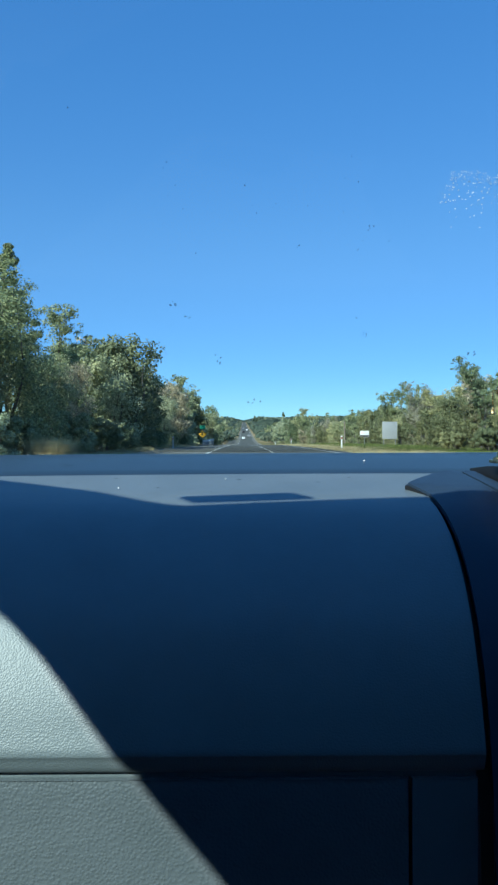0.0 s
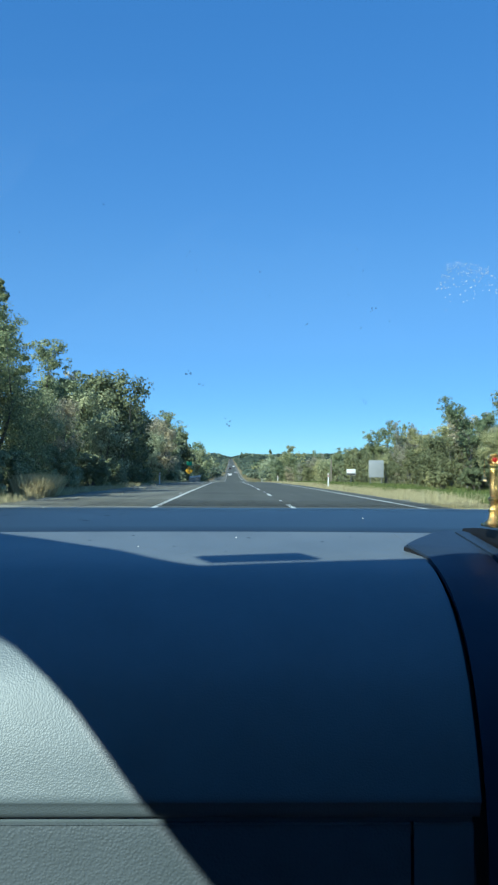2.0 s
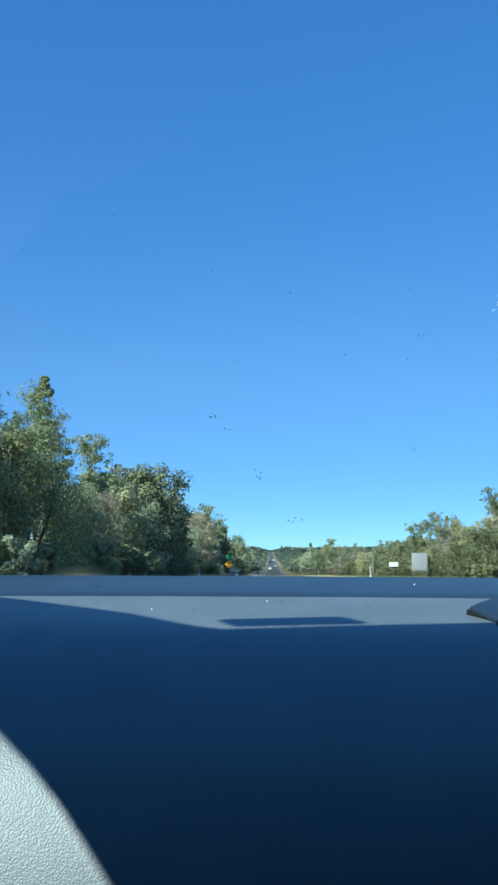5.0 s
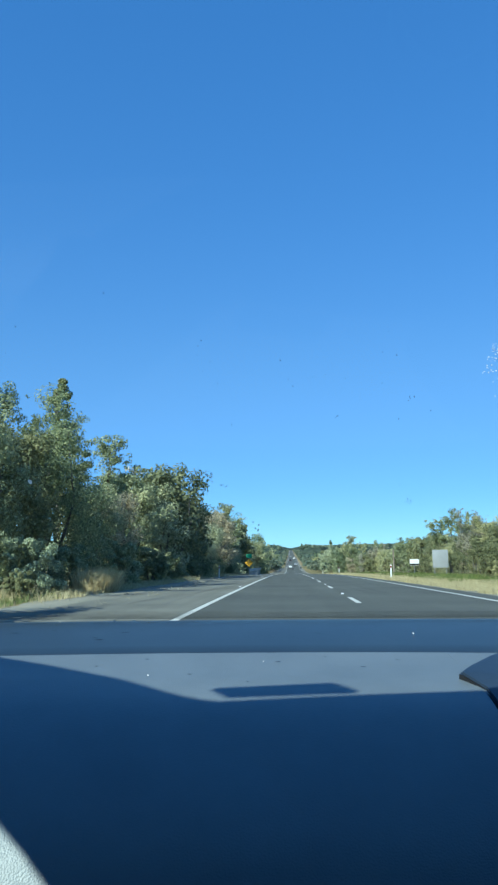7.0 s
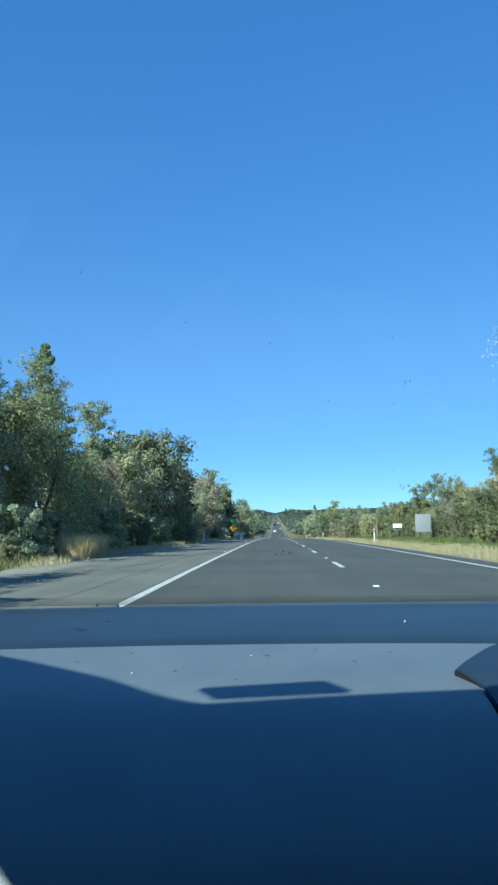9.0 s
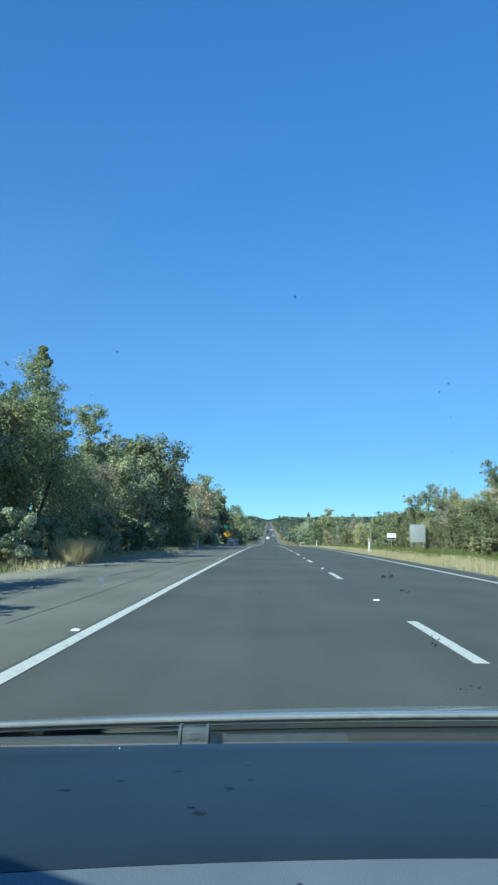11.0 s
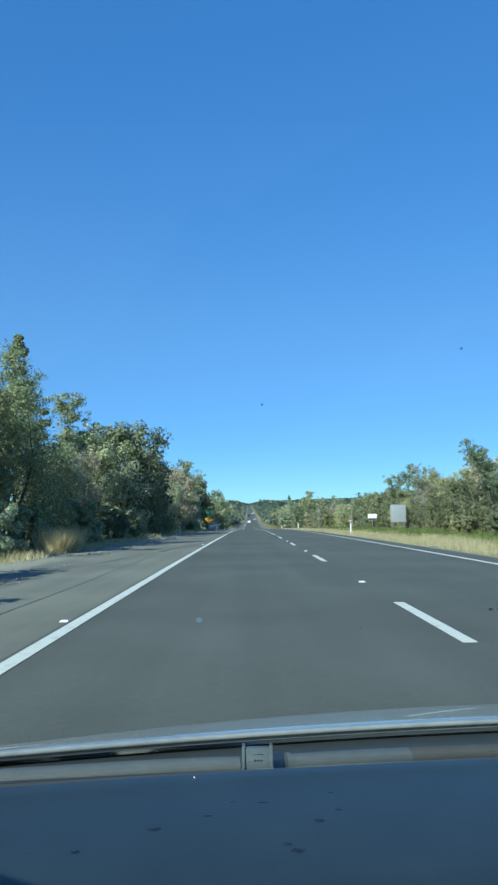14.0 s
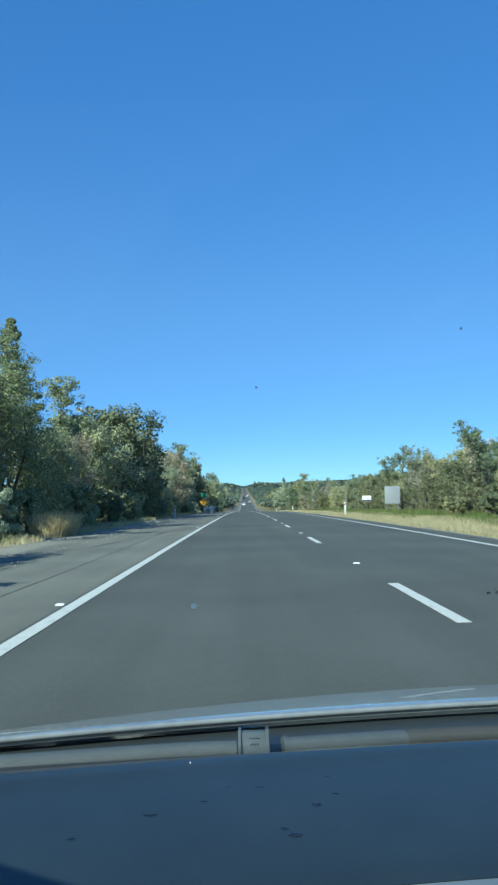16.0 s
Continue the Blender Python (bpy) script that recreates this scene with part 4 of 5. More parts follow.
def build_ornament():
    ox, oy, oz = 0.2258, 0.6655, 0.8553
    orn = thing("dashboard_ornament", (ox, oy, oz), "small gilt swing ornament with red stones standing on the dashboard", "ornament")
    orn.scale = (0.955, 0.95, 0.925)
    part("pad", box(bmesh.new(), -0.0155, 0.026, -0.012, 0.010, 0.0, 0.0016, 0.0006), M_PAPER, orn, "pale adhesive pad")
    bm = bmesh.new()
    box(bm, -0.026, 0.026, -0.011, 0.011, 0.0016, 0.0042, 0.0008)
    for i in range(26):
        bmesh.ops.create_icosphere(bm, subdivisions=1, radius=0.0012, matrix=Matrix.Translation((-0.025 + i * 0.002, -0.0112, 0.0042)))
    base = part("base", bm, M_GOLD, orn)
    for sx in (-1, 1):
        bm = bmesh.new()
        lathe(bm, [(0.0072, 0.0040), (0.0068, 0.0055), (0.0045, 0.0075), (0.0038, 0.0105), (0.0034, 0.013), (0.0044, 0.015), (0.0031, 0.0165), (0.0029, 0.0205), (0.0042, 0.0225), (0.0046, 0.024), (0.0028, 0.0255),
                   (0.0031, 0.027), (0.0030, 0.034), (0.0028, 0.045), (0.0036, 0.0465), (0.0028, 0.048), (0.0037, 0.0495), (0.0028, 0.051), (0.0028, 0.053)], (sx * 0.0192, 0, 0), 16)
        for i in range(5):
            bmesh.ops.create_icosphere(bm, subdivisions=1, radius=0.0011, matrix=Matrix.Translation((sx * 0.0192 + (0.0014 if i % 2 else -0.001), -0.0024, 0.028 + i * 0.0042)))
        part("post", bm, M_GOLD, orn)
    for sx, z, r in ((-1, 0.0545, 0.0052), (1, 0.0545, 0.0052), (0, 0.0585, 0.0046)):
        bm = bmesh.new()
        lathe(bm, [(0.001, -0.0015), (r, -0.0012), (r, 0.0010), (r * 0.75, 0.0022), (r * 0.6, 0.0015)], n=20)
        for i in range(14):
            a = 6.283 * i / 14
            bmesh.ops.create_icosphere(bm, subdivisions=1, radius=0.0009, matrix=Matrix.Translation((r * 0.92 * math.cos(a), r * 0.92 * math.sin(a), 0.0012)))
        bmesh.ops.transform(bm, matrix=pose(sx * 0.0192, -0.001, z, 90, 0, 0), verts=bm.verts)
        med = part("medallion", bm, M_GOLD, orn)
        bm = bmesh.new()
        bmesh.ops.create_icosphere(bm, subdivisions=2, radius=r * 0.4, matrix=Matrix.Translation((sx * 0.0192, -0.0026, z)) @ Matrix.Diagonal((1, 0.6, 1, 1)))
        part("red_stone", bm, M_RED, med, "red glass stone")
    bm = bmesh.new()
    arch = [(-0.0165 + 0.033 * i / 12, 0, 0.0525 + 0.0068 * math.sin(math.pi * i / 12) ** 1.5) for i in range(13)]
    tube(bm, arch, [0.0021 + 0.0014 * math.sin(math.pi * i / 12) for i in range(13)], 8)
    for x, y, z in arch[1:-1]:
        bmesh.ops.create_icosphere(bm, subdivisions=1, radius=0.0014, matrix=Matrix.Translation((x, -0.0018, z + 0.0024)))
    for k in range(-2, 3):
        tube(bm, [(k * 0.0022, 0, 0.060), (k * 0.003, 0, 0.0645 - 0.0012 * abs(k))], [0.0012, 0.0004], 6)
    part("arch", bm, M_GOLD, orn)
    for sx in (-1, 1):
        bm = bmesh.new()
        for i in range(17):
            bmesh.ops.create_icosphere(bm, subdivisions=1, radius=0.0014, matrix=Matrix.Translation((sx * (0.0125 - 0.00012 * i), -0.001, 0.0515 - i * 0.0022)) @ Matrix.Diagonal((1, 1, 1.25, 1)))
        part("chain", bm, M_GOLD, orn)
        bm = bmesh.new()
        tube(bm, [(sx * 0.0215, 0, 0.0545), (sx * 0.0262, 0, 0.0545), (sx * 0.0266, 0, 0.049), (sx * 0.0266, 0, 0.0425)], 0.0005, 6)
        lathe(bm, [(0.0004, 0.0432), (0.0012, 0.042), (0.0015, 0.0395), (0.0024, 0.0375), (0.0022, 0.0370)], (sx * 0.0266, 0, 0), 12)
        part("bell", bm, M_GOLD, orn)
    part("swing_seat", box(bmesh.new(), -0.0135, 0.0135, -0.006, 0.006, 0.0135, 0.0152, 0.0005), M_GOLD, orn)
    # seated figure, kept a plain shape
    bm = bmesh.new()
    blobs = ((0, -0.001, 0.021, 0.0095, 0.006, 0.0062), (0, 0, 0.0285, 0.0065, 0.005, 0.0068), (0, -0.001, 0.0375, 0.0048, 0.0045, 0.0052), (0, 0, 0.043, 0.0032, 0.003, 0.0034),
             (-0.007, -0.001, 0.030, 0.0025, 0.0025, 0.005), (0.007, -0.001, 0.030, 0.0025, 0.0025, 0.005), (0.0072, -0.002, 0.0205, 0.004, 0.004, 0.0038), (-0.0066, -0.002, 0.0205, 0.004, 0.004, 0.0038), (0.001, -0.004, 0.0125, 0.002, 0.002, 0.0034))
    bmesh.ops.create_icosphere(bm, subdivisions=5, radius=1)
    for v in bm.verts:
        d, far = v.co.normalized(), 0.002
        for x, y, z, a, b, c in blobs:
            # where the ray from the middle leaves this rounded form
            ex, ey, ez = d.x / a, d.y / b, d.z / c
            fx, fy, fz = -x / a, -y / b, (0.026 - z) / c
            qa, qb, qc = ex * ex + ey * ey + ez * ez, ex * fx + ey * fy + ez * fz, fx * fx + fy * fy + fz * fz - 1
            if qb * qb > qa * qc:
                far = max(far, (-qb + math.sqrt(qb * qb - qa * qc)) / qa)
        v.co = Vector((0, 0, 0.026)) + d * far
    rnd = random.Random(3)
    for v in bm.verts:
        v.co += 0.0002 * Vector((rnd.gauss(0, 1), rnd.gauss(0, 1), rnd.gauss(0, 1)))
    part("figurine", bm, M_GOLD, orn, "plain gilt seated figure")


build_ornament()


# ---- trees and shrubs ----
def leaves_mesh(name, centres, radii, count, length, width, rng, material, droop=0.0, flat=1.0):
    """A crown: separate small pointed leaves in rounded clumps, most of them facing out of their clump."""
    c, r = np.array(centres), np.array(radii)
    w = r ** 2
    idx = rng.choice(len(c), size=count, p=w / w.sum())
    d = rng.normal(size=(count, 3))
    d /= np.linalg.norm(d, axis=1)[:, None]
    rad = r[idx] * rng.uniform(0.3, 1.0, count) ** 0.45
    pos = c[idx] + d * rad[:, None] * np.array([1, 1, flat])
    mid = np.array([0, 0, c[:, 2].mean()])
    out = pos - mid
    out /= np.linalg.norm(out, axis=1)[:, None] + 1e-6
    face = 0.9 * d + 0.55 * out + 0.5 * rng.normal(size=(count, 3)) + np.array([0, 0, 0.25])
    face /= np.linalg.norm(face, axis=1)[:, None] + 1e-9
    ax = rng.normal(size=(count, 3))
    ax[:, 2] -= droop
    ax -= face * (ax * face).sum(1)[:, None]
    ax /= np.linalg.norm(ax, axis=1)[:, None] + 1e-9
    sd = np.cross(face, ax)
    L = (length * rng.uniform(0.6, 1.35, count))[:, None]
    W = (width * rng.uniform(0.6, 1.35, count))[:, None]
    v = np.empty((count, 4, 3))
    v[:, 0], v[:, 1], v[:, 2], v[:, 3] = pos - ax * L / 2, pos + sd * W / 2 + ax * L * 0.08, pos + ax * L / 2, pos - sd * W / 2 + ax * L * 0.08
    v[:, :, 2] = np.maximum(v[:, :, 2], 0.02)
    me = bpy.data.meshes.new(name)
    me.from_pydata(v.reshape(-1, 3).tolist(), [], np.arange(count * 4).reshape(-1, 4).tolist())
    me.materials.append(material)
    return me


LIMB = [7, 5]


def grow(bm, start, direction, length, radius, rng, depth, tips, wander=0.25, up=0.1, splits=3):
    """A tapered limb that wanders and splits; its ends are gathered in tips."""
    p, d = Vector(start), Vector(direction).normalized()
    pts, rads, k = [p.copy()], [radius], 5
    for i in range(k):
        d = (d + Vector(rng.normal(0, wander, 3).tolist()) * 0.5 + Vector((0, 0, up))).normalized()
        p = p + d * length / k
        pts.append(p.copy())
        rads.append(radius * (1 - 0.55 * (i + 1) / k))
        if i >= 2:
            tips.append((p.copy(), length * 0.22))
    tube(bm, pts, rads, LIMB[0] if depth > 1 else LIMB[1])
    if depth > 0:
        for s in range(splits):
            i = rng.integers(2, k + 1)
            out = Vector(rng.normal(0, 1, 3).tolist())
            out.z = abs(out.z) * 0.4
            grow(bm, pts[i], (d + out.normalized() * 0.9).normalized(), length * rng.uniform(0.5, 0.72), rads[i] * 0.62, rng, depth - 1, tips, wander, up, splits)


def make_tree(kind, height, seed, material, count, leaf=(0.16, 0.07)):
    """One tree model with trunk and crown; kind: bushy, gum, shrub or spire."""
    rng = np.random.default_rng(seed)
    bm, tips = bmesh.new(), []
    if kind == "gum":
        lean = Vector((rng.normal(0, 0.16), rng.normal(0, 0.16), 1))
        grow(bm, (0, 0, -0.1), lean, height * 0.55, height * 0.022, rng, 0, [], 0.12, 0.05)
        top = max((v.co for v in bm.verts), key=lambda c: c.z).copy()
        for s in range(5):
            a = 6.283 * s / 5 + rng.uniform(-0.5, 0.5)
            f = rng.uniform(0.55, 1.0)
            grow(bm, top * f, Vector((math.cos(a), math.sin(a), rng.uniform(0.5, 1.3))), height * 0.32, height * 0.011, rng, 2, tips, 0.3, 0.1, 2)
        centres = [tuple(p) for p, r in tips if p.z > height * 0.38]
        radii = [rng.uniform(0.2, 0.42) * height / 8 for _ in centres]
        for p in list(centres):                      # smaller sprays round each limb's end
            for _ in range(3):
                centres.append(tuple(p[i] + rng.normal(0, 0.055) * height * (1, 1, 0.7)[i] for i in range(3)))
                radii.append(rng.uniform(0.12, 0.3) * height / 8)
        droop, flat = 0.7, 0.7
    elif kind == "spire":
        grow(bm, (0, 0, -0.1), (0.02, 0.02, 1), height * 0.95, height * 0.018, rng, 0, [], 0.05, 0.1)
        centres, radii = [], []
        for i in range(70):
            f = rng.uniform(0.12, 1.0)
            a, q = rng.uniform(0, 6.283), (1 - f) ** 0.8 * height * 0.26 * rng.uniform(0.4, 1.1)
            centres.append((q * math.cos(a), q * math.sin(a), f * height))
            radii.append(0.035 * height * rng.uniform(0.7, 1.4) * (1.25 - 0.6 * f))
            if i % 3 == 0:
                tube(bm, [(0, 0, f * height * 0.97), centres[-1]], [0.02, 0.006], 5)
        droop, flat = 0.2, 0.6
    else:
        stems = 5 if kind == "shrub" else 4
        for s in range(stems):
            a = 6.283 * s / stems + rng.uniform(-0.6, 0.6)
            grow(bm, (0.12 * math.cos(a), 0.12 * math.sin(a), -0.05), Vector((0.45 * math.cos(a), 0.45 * math.sin(a), 1)), height * 0.6, height * 0.016, rng, 2 if kind == "bushy" else 1, tips, 0.3, 0.1, 2)
        centres, radii = [tuple(p) for p, r in tips], [rng.uniform(0.4, 0.8) * height / 7 for _ in tips]
        spread = 0.36 if kind == "bushy" else 0.5
        lobes = [(rng.uniform(0, 6.283), rng.uniform(0.2, 0.9), rng.uniform(0.75, 1.2)) for _ in range(7)]
        for i in range(95 if kind == "bushy" else 36):
            f = rng.uniform(0.05, 0.95)
            belly = math.sin(math.pi * min(0.96, 0.24 + 0.72 * f)) ** 0.6
            a = rng.uniform(0, 6.283)
            lobe = max((g * (0.75 + 0.3 * math.cos(a - la) - 0.4 * abs(f - lf)) for la, lf, g in lobes))
            q = height * spread * belly * lobe * rng.uniform(0.55, 1.05)
            centres.append((q * math.cos(a), q * math.sin(a), f * height))
            radii.append(height * rng.uniform(0.05, 0.125))
        droop, flat = 0.3, 0.8
    ob = new("tree" if kind != "shrub" else "shrub")
    part("trunk", bm, M_BARK, ob)
    cr = new("crown", leaves_mesh("crown", centres, radii, count, leaf[0], leaf[1], rng, material, droop, flat))
    cr.parent = ob
    return ob


KINDS = {}


def species():
    rows = [("bushy", 6.5, M_LEAF_DARK, 11000, "bushy dark green tree beside the road"), ("bushy", 6.0, M_LEAF_OLIVE, 11000, "bushy olive-green roadside tree"),
            ("bushy", 6.5, M_LEAF_SILVER, 11000, "bushy silver-grey wattle tree by the road"), ("gum", 9.0, M_LEAF_OLIVE, 10000, "open-crowned gum tree with bare limbs"),
            ("gum", 8.0, M_LEAF_BROWN, 6000, "thin half-dead tree with sparse brownish leaves"), ("spire", 9.0, M_LEAF_DARK, 8000, "tall dark upright tree beside the road"),
            ("shrub", 2.4, M_LEAF_OLIVE, 3600, "low olive roadside shrub"), ("shrub", 2.2, M_LEAF_YELLOW, 3600, "low yellow-green roadside shrub"), ("shrub", 2.6, M_LEAF_SILVER, 3600, "low silver-leaved shrub beside the road"),
            ("bushy", 5.0, M_LEAF_YELLOW, 9000, "bushy yellow-green wattle tree by the road"), ("bushy", 5.5, M_LEAF_BROWN, 8000, "dry brownish bushy tree beside the road"), ("gum", 8.5, M_LEAF_DARK, 10000, "dark-leaved gum tree with open crown")]
    for i, (kind, h, mat, n, label) in enumerate(rows):
        sizes = ((0.12, 0.05), (0.18, 0.08), (0.3, 0.14)) if kind == "gum" else ((0.115, 0.062), (0.17, 0.095), (0.32, 0.18))
        for near, count, leaf in ((0, int(n * 3.0), sizes[0]), (1, int(n * 1.25), sizes[1]), (2, int(n * 0.36), sizes[2])):
            LIMB[:] = ((7, 5), (5, 4), (4, 3))[near]
            ob = make_tree(kind, h, 40 + i, mat, count, leaf)
            KINDS[i, near] = (ob, h)
            tagged(ob, label, "shrub" if kind == "shrub" else "tree", "roadside shrubs" if kind == "shrub" else "roadside trees")


species()
PLACED = set()


def plant(i, x, y, height, turn):
    key = (i, 0 if 18 < y < 44 and -13.5 < x < 18 else 1 if 14 < y < 95 and -15 < x < 22 else 2)
    ob, h = KINDS[key]
    s = height / h
    m = pose(x, y, land_z(x, y) - 0.03, 0, 0, turn) @ Matrix.Diagonal((s, s, s, 1))
    if key not in PLACED:
        PLACED.add(key)
        ob.matrix_basis = m
        return ob
    return copy_thing_scaled(ob, m)


def copy_thing_scaled(ob, m):
    """copy_thing for a thing whose copies differ in size."""
    was = ob.matrix_basis.copy()
    ob.scale = (1, 1, 1)
    made = copy_thing(ob, Matrix.Identity(4))
    ob.matrix_basis = was
    made.matrix_basis = m
    return made


def row_of_trees():
    rng = random.Random(21)
    # left of the road: a close wall of trees with shrubs at its foot, taller farther on
    y = 24.0
    while y < 200:
        k = rng.choices([0, 1, 2, 3, 4, 5, 9, 10, 11], [2.2, 4, 4.5, 1.4, 1.0, 0.5, 2.2, 1.6, 1.0])[0]
        x = -9.0 - rng.uniform(0, 1.8)
        h = rng.uniform(4.8, 7.2) * (1.2 if k in (3, 5, 11) else 1.0) * lerp_table(y, [(18, 1.0), (26, 0.95), (33, 1.1), (39, 0.95), (45, 0.85), (52, 1.15), (62, 1.2), (70, 0.9), (78, 0.85), (90, 1.1), (110, 1.25), (140, 1.1)])
        plant(k, x, y, h, rng.uniform(0, 360))
        if y > 70 and rng.random() < 0.5:
            plant(rng.choice([0, 1, 1, 2, 9, 3, 11]), x - rng.uniform(3, 6), y + rng.uniform(1, 3), h * rng.uniform(0.95, 1.15), rng.uniform(0, 360))
        y += rng.uniform(2.8, 5.2) + 0.010 * abs(y)
    # two unseen trees added to throw shadows across the shoulder
    for k, x, y, h in ((0, -8.4, 4.0, 5.4), (1, -8.9, 9.5, 5.0)):
        plant(k, x, y, h, 70 * y)
    for k, x, y, h in ((5, -12.3, 41, 11.0), (3, -12.6, 52, 10.2), (11, -13.0, 34, 9.4), (4, -11.4, 66, 9.8), (3, -10.6, 118, 11.5), (2, -8.4, 104, 4.2), (2, -7.8, 109, 3.6)):
        plant(k, x, y, h, 40 * y)
    y = 22.0
    while y < 130:
        plant(rng.choices([6, 7, 8], [3, 1.3, 1.3])[0], -7.4 - rng.uniform(0, 0.9), y, rng.uniform(0.8, 2.2), rng.uniform(0, 360))
        y += rng.uniform(1.2, 2.6) + 0.012 * y
    # right of the road: lower, farther back, thickening with distance
    y = 38.0
    while y < 230:
        k = rng.choices([0, 1, 3, 4, 9, 10, 11, 5], [1.4, 4, 0.9, 0.8, 3.4, 1.4, 0.7, 0.0])[0]
        x = (16.4 if y > 98 else 16.0 if 56 < y <= 98 else 14.0) + rng.uniform(0, 2.5)
        h = rng.uniform(2.3, 5.0) * (1.3 if k in (3, 4, 5, 11) else 1.0)
        plant(k, x, y, h, rng.uniform(0, 360))
        if rng.random() < 0.6:
            plant(rng.choice([0, 1, 3, 11, 9]), x + rng.uniform(3.5, 7), y + rng.uniform(-1, 2), h * rng.uniform(1.0, 1.35), rng.uniform(0, 360))
        y += rng.uniform(2.0, 3.6) + 0.012 * y
    y = 40.0
    while y < 56:
        plant(rng.choice([6, 7, 7]), 13.2 + rng.uniform(-0.4, 0.8), y, rng.uniform(0.7, 1.9), rng.uniform(0, 360))
        y += rng.uniform(2.0, 4.5)
    # the dip and the climb beyond
    for _ in range(90):
        y = rng.uniform(190, 560)
        side = rng.choice((-1, 1))
        plant(rng.choice([0, 1, 9, 11, 2]), 1.6 + side * (rng.uniform(9.5, 16) + 0.05 * (y - 190) * rng.random()), y, rng.uniform(5.0, 8.5), rng.uniform(0, 360))
    for k, x, y, h in ((3, 17.5, 64, 6.6), (4, 17.0, 73, 6.4), (10, 18.0, 57, 5.2), (11, 17.8, 88, 7.0)):
        plant(k, x, y, h, 50 * y)
    plant(5, 13.5, 262, 11.0, 30)
    plant(3, 18.5, 235, 12.0, 80)


row_of_trees()
for key, (ob, h) in KINDS.items():      # a model that was planted nowhere
    if key not in PLACED:
        for o in (*ob.children, ob):
            bpy.data.objects.remove(o)


def far_woods():
    """Woods over the far slopes: clumps of large leaf sprays on the ground, one mesh."""
    rng = np.random.default_rng(77)
    for name, mat, n0, lo, hi, big in (("far_woods", M_LEAF_FAR, 1500, 230, 1500, 1.0), ("far_woods", M_LEAF_FAR_OLIVE, 1300, 230, 1500, 1.0), ("far_woods", M_LEAF_FAR, 2300, 1400, 4300, 2.6)):
        cs, rs = [], []
        while len(cs) < n0:
            y = lo + (hi - lo) * rng.random() ** 0.9
            x = 1.6 + rng.choice((-1, 1)) * (10 + 0.012 * max(0, y - 400) + rng.random() ** 1.6 * (50 + 0.36 * y))
            if noise.noise(Vector((x * 0.006, y * 0.004, 9.0))) < -0.22:
                continue
            r = rng.uniform(1.6, 3.6) * big
            cs.append((x, y, land_z(x, y) + r * 0.75))
            rs.append(r)
        for _ in range(260 if big < 2 else 0):          # thickets close along both sides of the road
            y = 300 + 1500 * rng.random() ** 1.2
            x = 1.6 + rng.choice((-1, 1)) * (7.2 + 7 * rng.random() ** 1.5)
            r = rng.uniform(1.4, 3.2)
            cs.append((x, y, land_z(x, y) + r * 0.8))
            rs.append(r)
        me = leaves_mesh_far(name, cs, rs, 58 if big < 2 else 36, 0.5 * big, rng, mat, 0.24 if big < 2 else 0.4)
        tagged(new(name, me), "distant dark green bushland covering the slopes", "woodland", kind="stuff")


def leaves_mesh_far(name, centres, radii, per, size, rng, material, share):
    c, r = np.repeat(np.array(centres), per, 0), np.repeat(np.array(radii), per)
    n = len(c)
    d = rng.normal(size=(n, 3))
    d /= np.linalg.norm(d, axis=1)[:, None]
    d[:, 2] = np.abs(d[:, 2]) * 1.1 - 0.45 * rng.random(n)
    pos = c + d * (r * rng.uniform(0.6, 1.05, n))[:, None] * np.array([1, 1, 0.9])
    ax = rng.normal(size=(n, 3))
    ax /= np.linalg.norm(ax, axis=1)[:, None]
    sd = np.cross(ax, d + 0.5 * rng.normal(size=(n, 3)))
    sd /= np.linalg.norm(sd, axis=1)[:, None] + 1e-9
    L = (r * share * rng.uniform(0.6, 1.3, n))[:, None]
    v = np.empty((n, 4, 3))
    v[:, 0], v[:, 1], v[:, 2], v[:, 3] = pos - ax * L, pos + sd * L * 0.7, pos + ax * L, pos - sd * L * 0.7
    me = bpy.data.meshes.new(name)
    me.from_pydata(v.reshape(-1, 3).tolist(), [], np.arange(n * 4).reshape(-1, 4).tolist())
    me.materials.append(material)
    return me


far_woods()


def canopy():
    """The unbroken tree cover of the far slopes: a rough sheet of crowns with clearings, open along the road."""
    rng = random.Random(8)
    for side in (-1, 1):
        us = [0, 0.004, 0.012, 0.025] + [0.04 + 0.96 * (i / 60) ** 1.25 for i in range(61)]
        ys = span([(700, 1400, 14), (1400, 2600, 24), (2600, 4800, 55)])
        vs, w = [], len(us)
        for y in ys:
            for u in us:
                x = 1.6 + side * ((6.4 + 0.002 * (y - 700)) * (1 if y < 2560 else 0) + u * (140 + 0.55 * y))
                clear = noise.noise(Vector((x * 0.005, y * 0.0035, 9.0)))
                crown = 5.0 + 3.5 * noise.noise(Vector((x * 0.05, y * 0.04, 1.0))) + rng.uniform(-2.2, 2.2) * (1 + y / 2500)
                vs.append((x + rng.uniform(-1, 1) * u * 6, y + rng.uniform(-4, 4), land_z(x, y) + ((crown + y / 900) * min(1.0, 0.25 + u * 30) if clear > -0.25 and y > 701 and (u > 0 or y > 2560) else -2.0)))
        fs = [(j * w + i, j * w + i + 1, (j + 1) * w + i + 1, (j + 1) * w + i) for j in range(len(ys) - 1) for i in range(w - 1)]
        me = bpy.data.meshes.new("far_canopy")
        me.from_pydata(vs, [], fs)
        me.materials.append(M_CANOPY)
        tagged(new("far_canopy", me), "distant dark green forest canopy on the hills", "woodland", kind="stuff")


M_CANOPY = surface("forest_canopy", (0.03, 0.046, 0.034), (0.075, 0.092, 0.06), 0.03, 0.9, 0.0, 0.35, 0.35, 1.0, 0.1)
canopy()


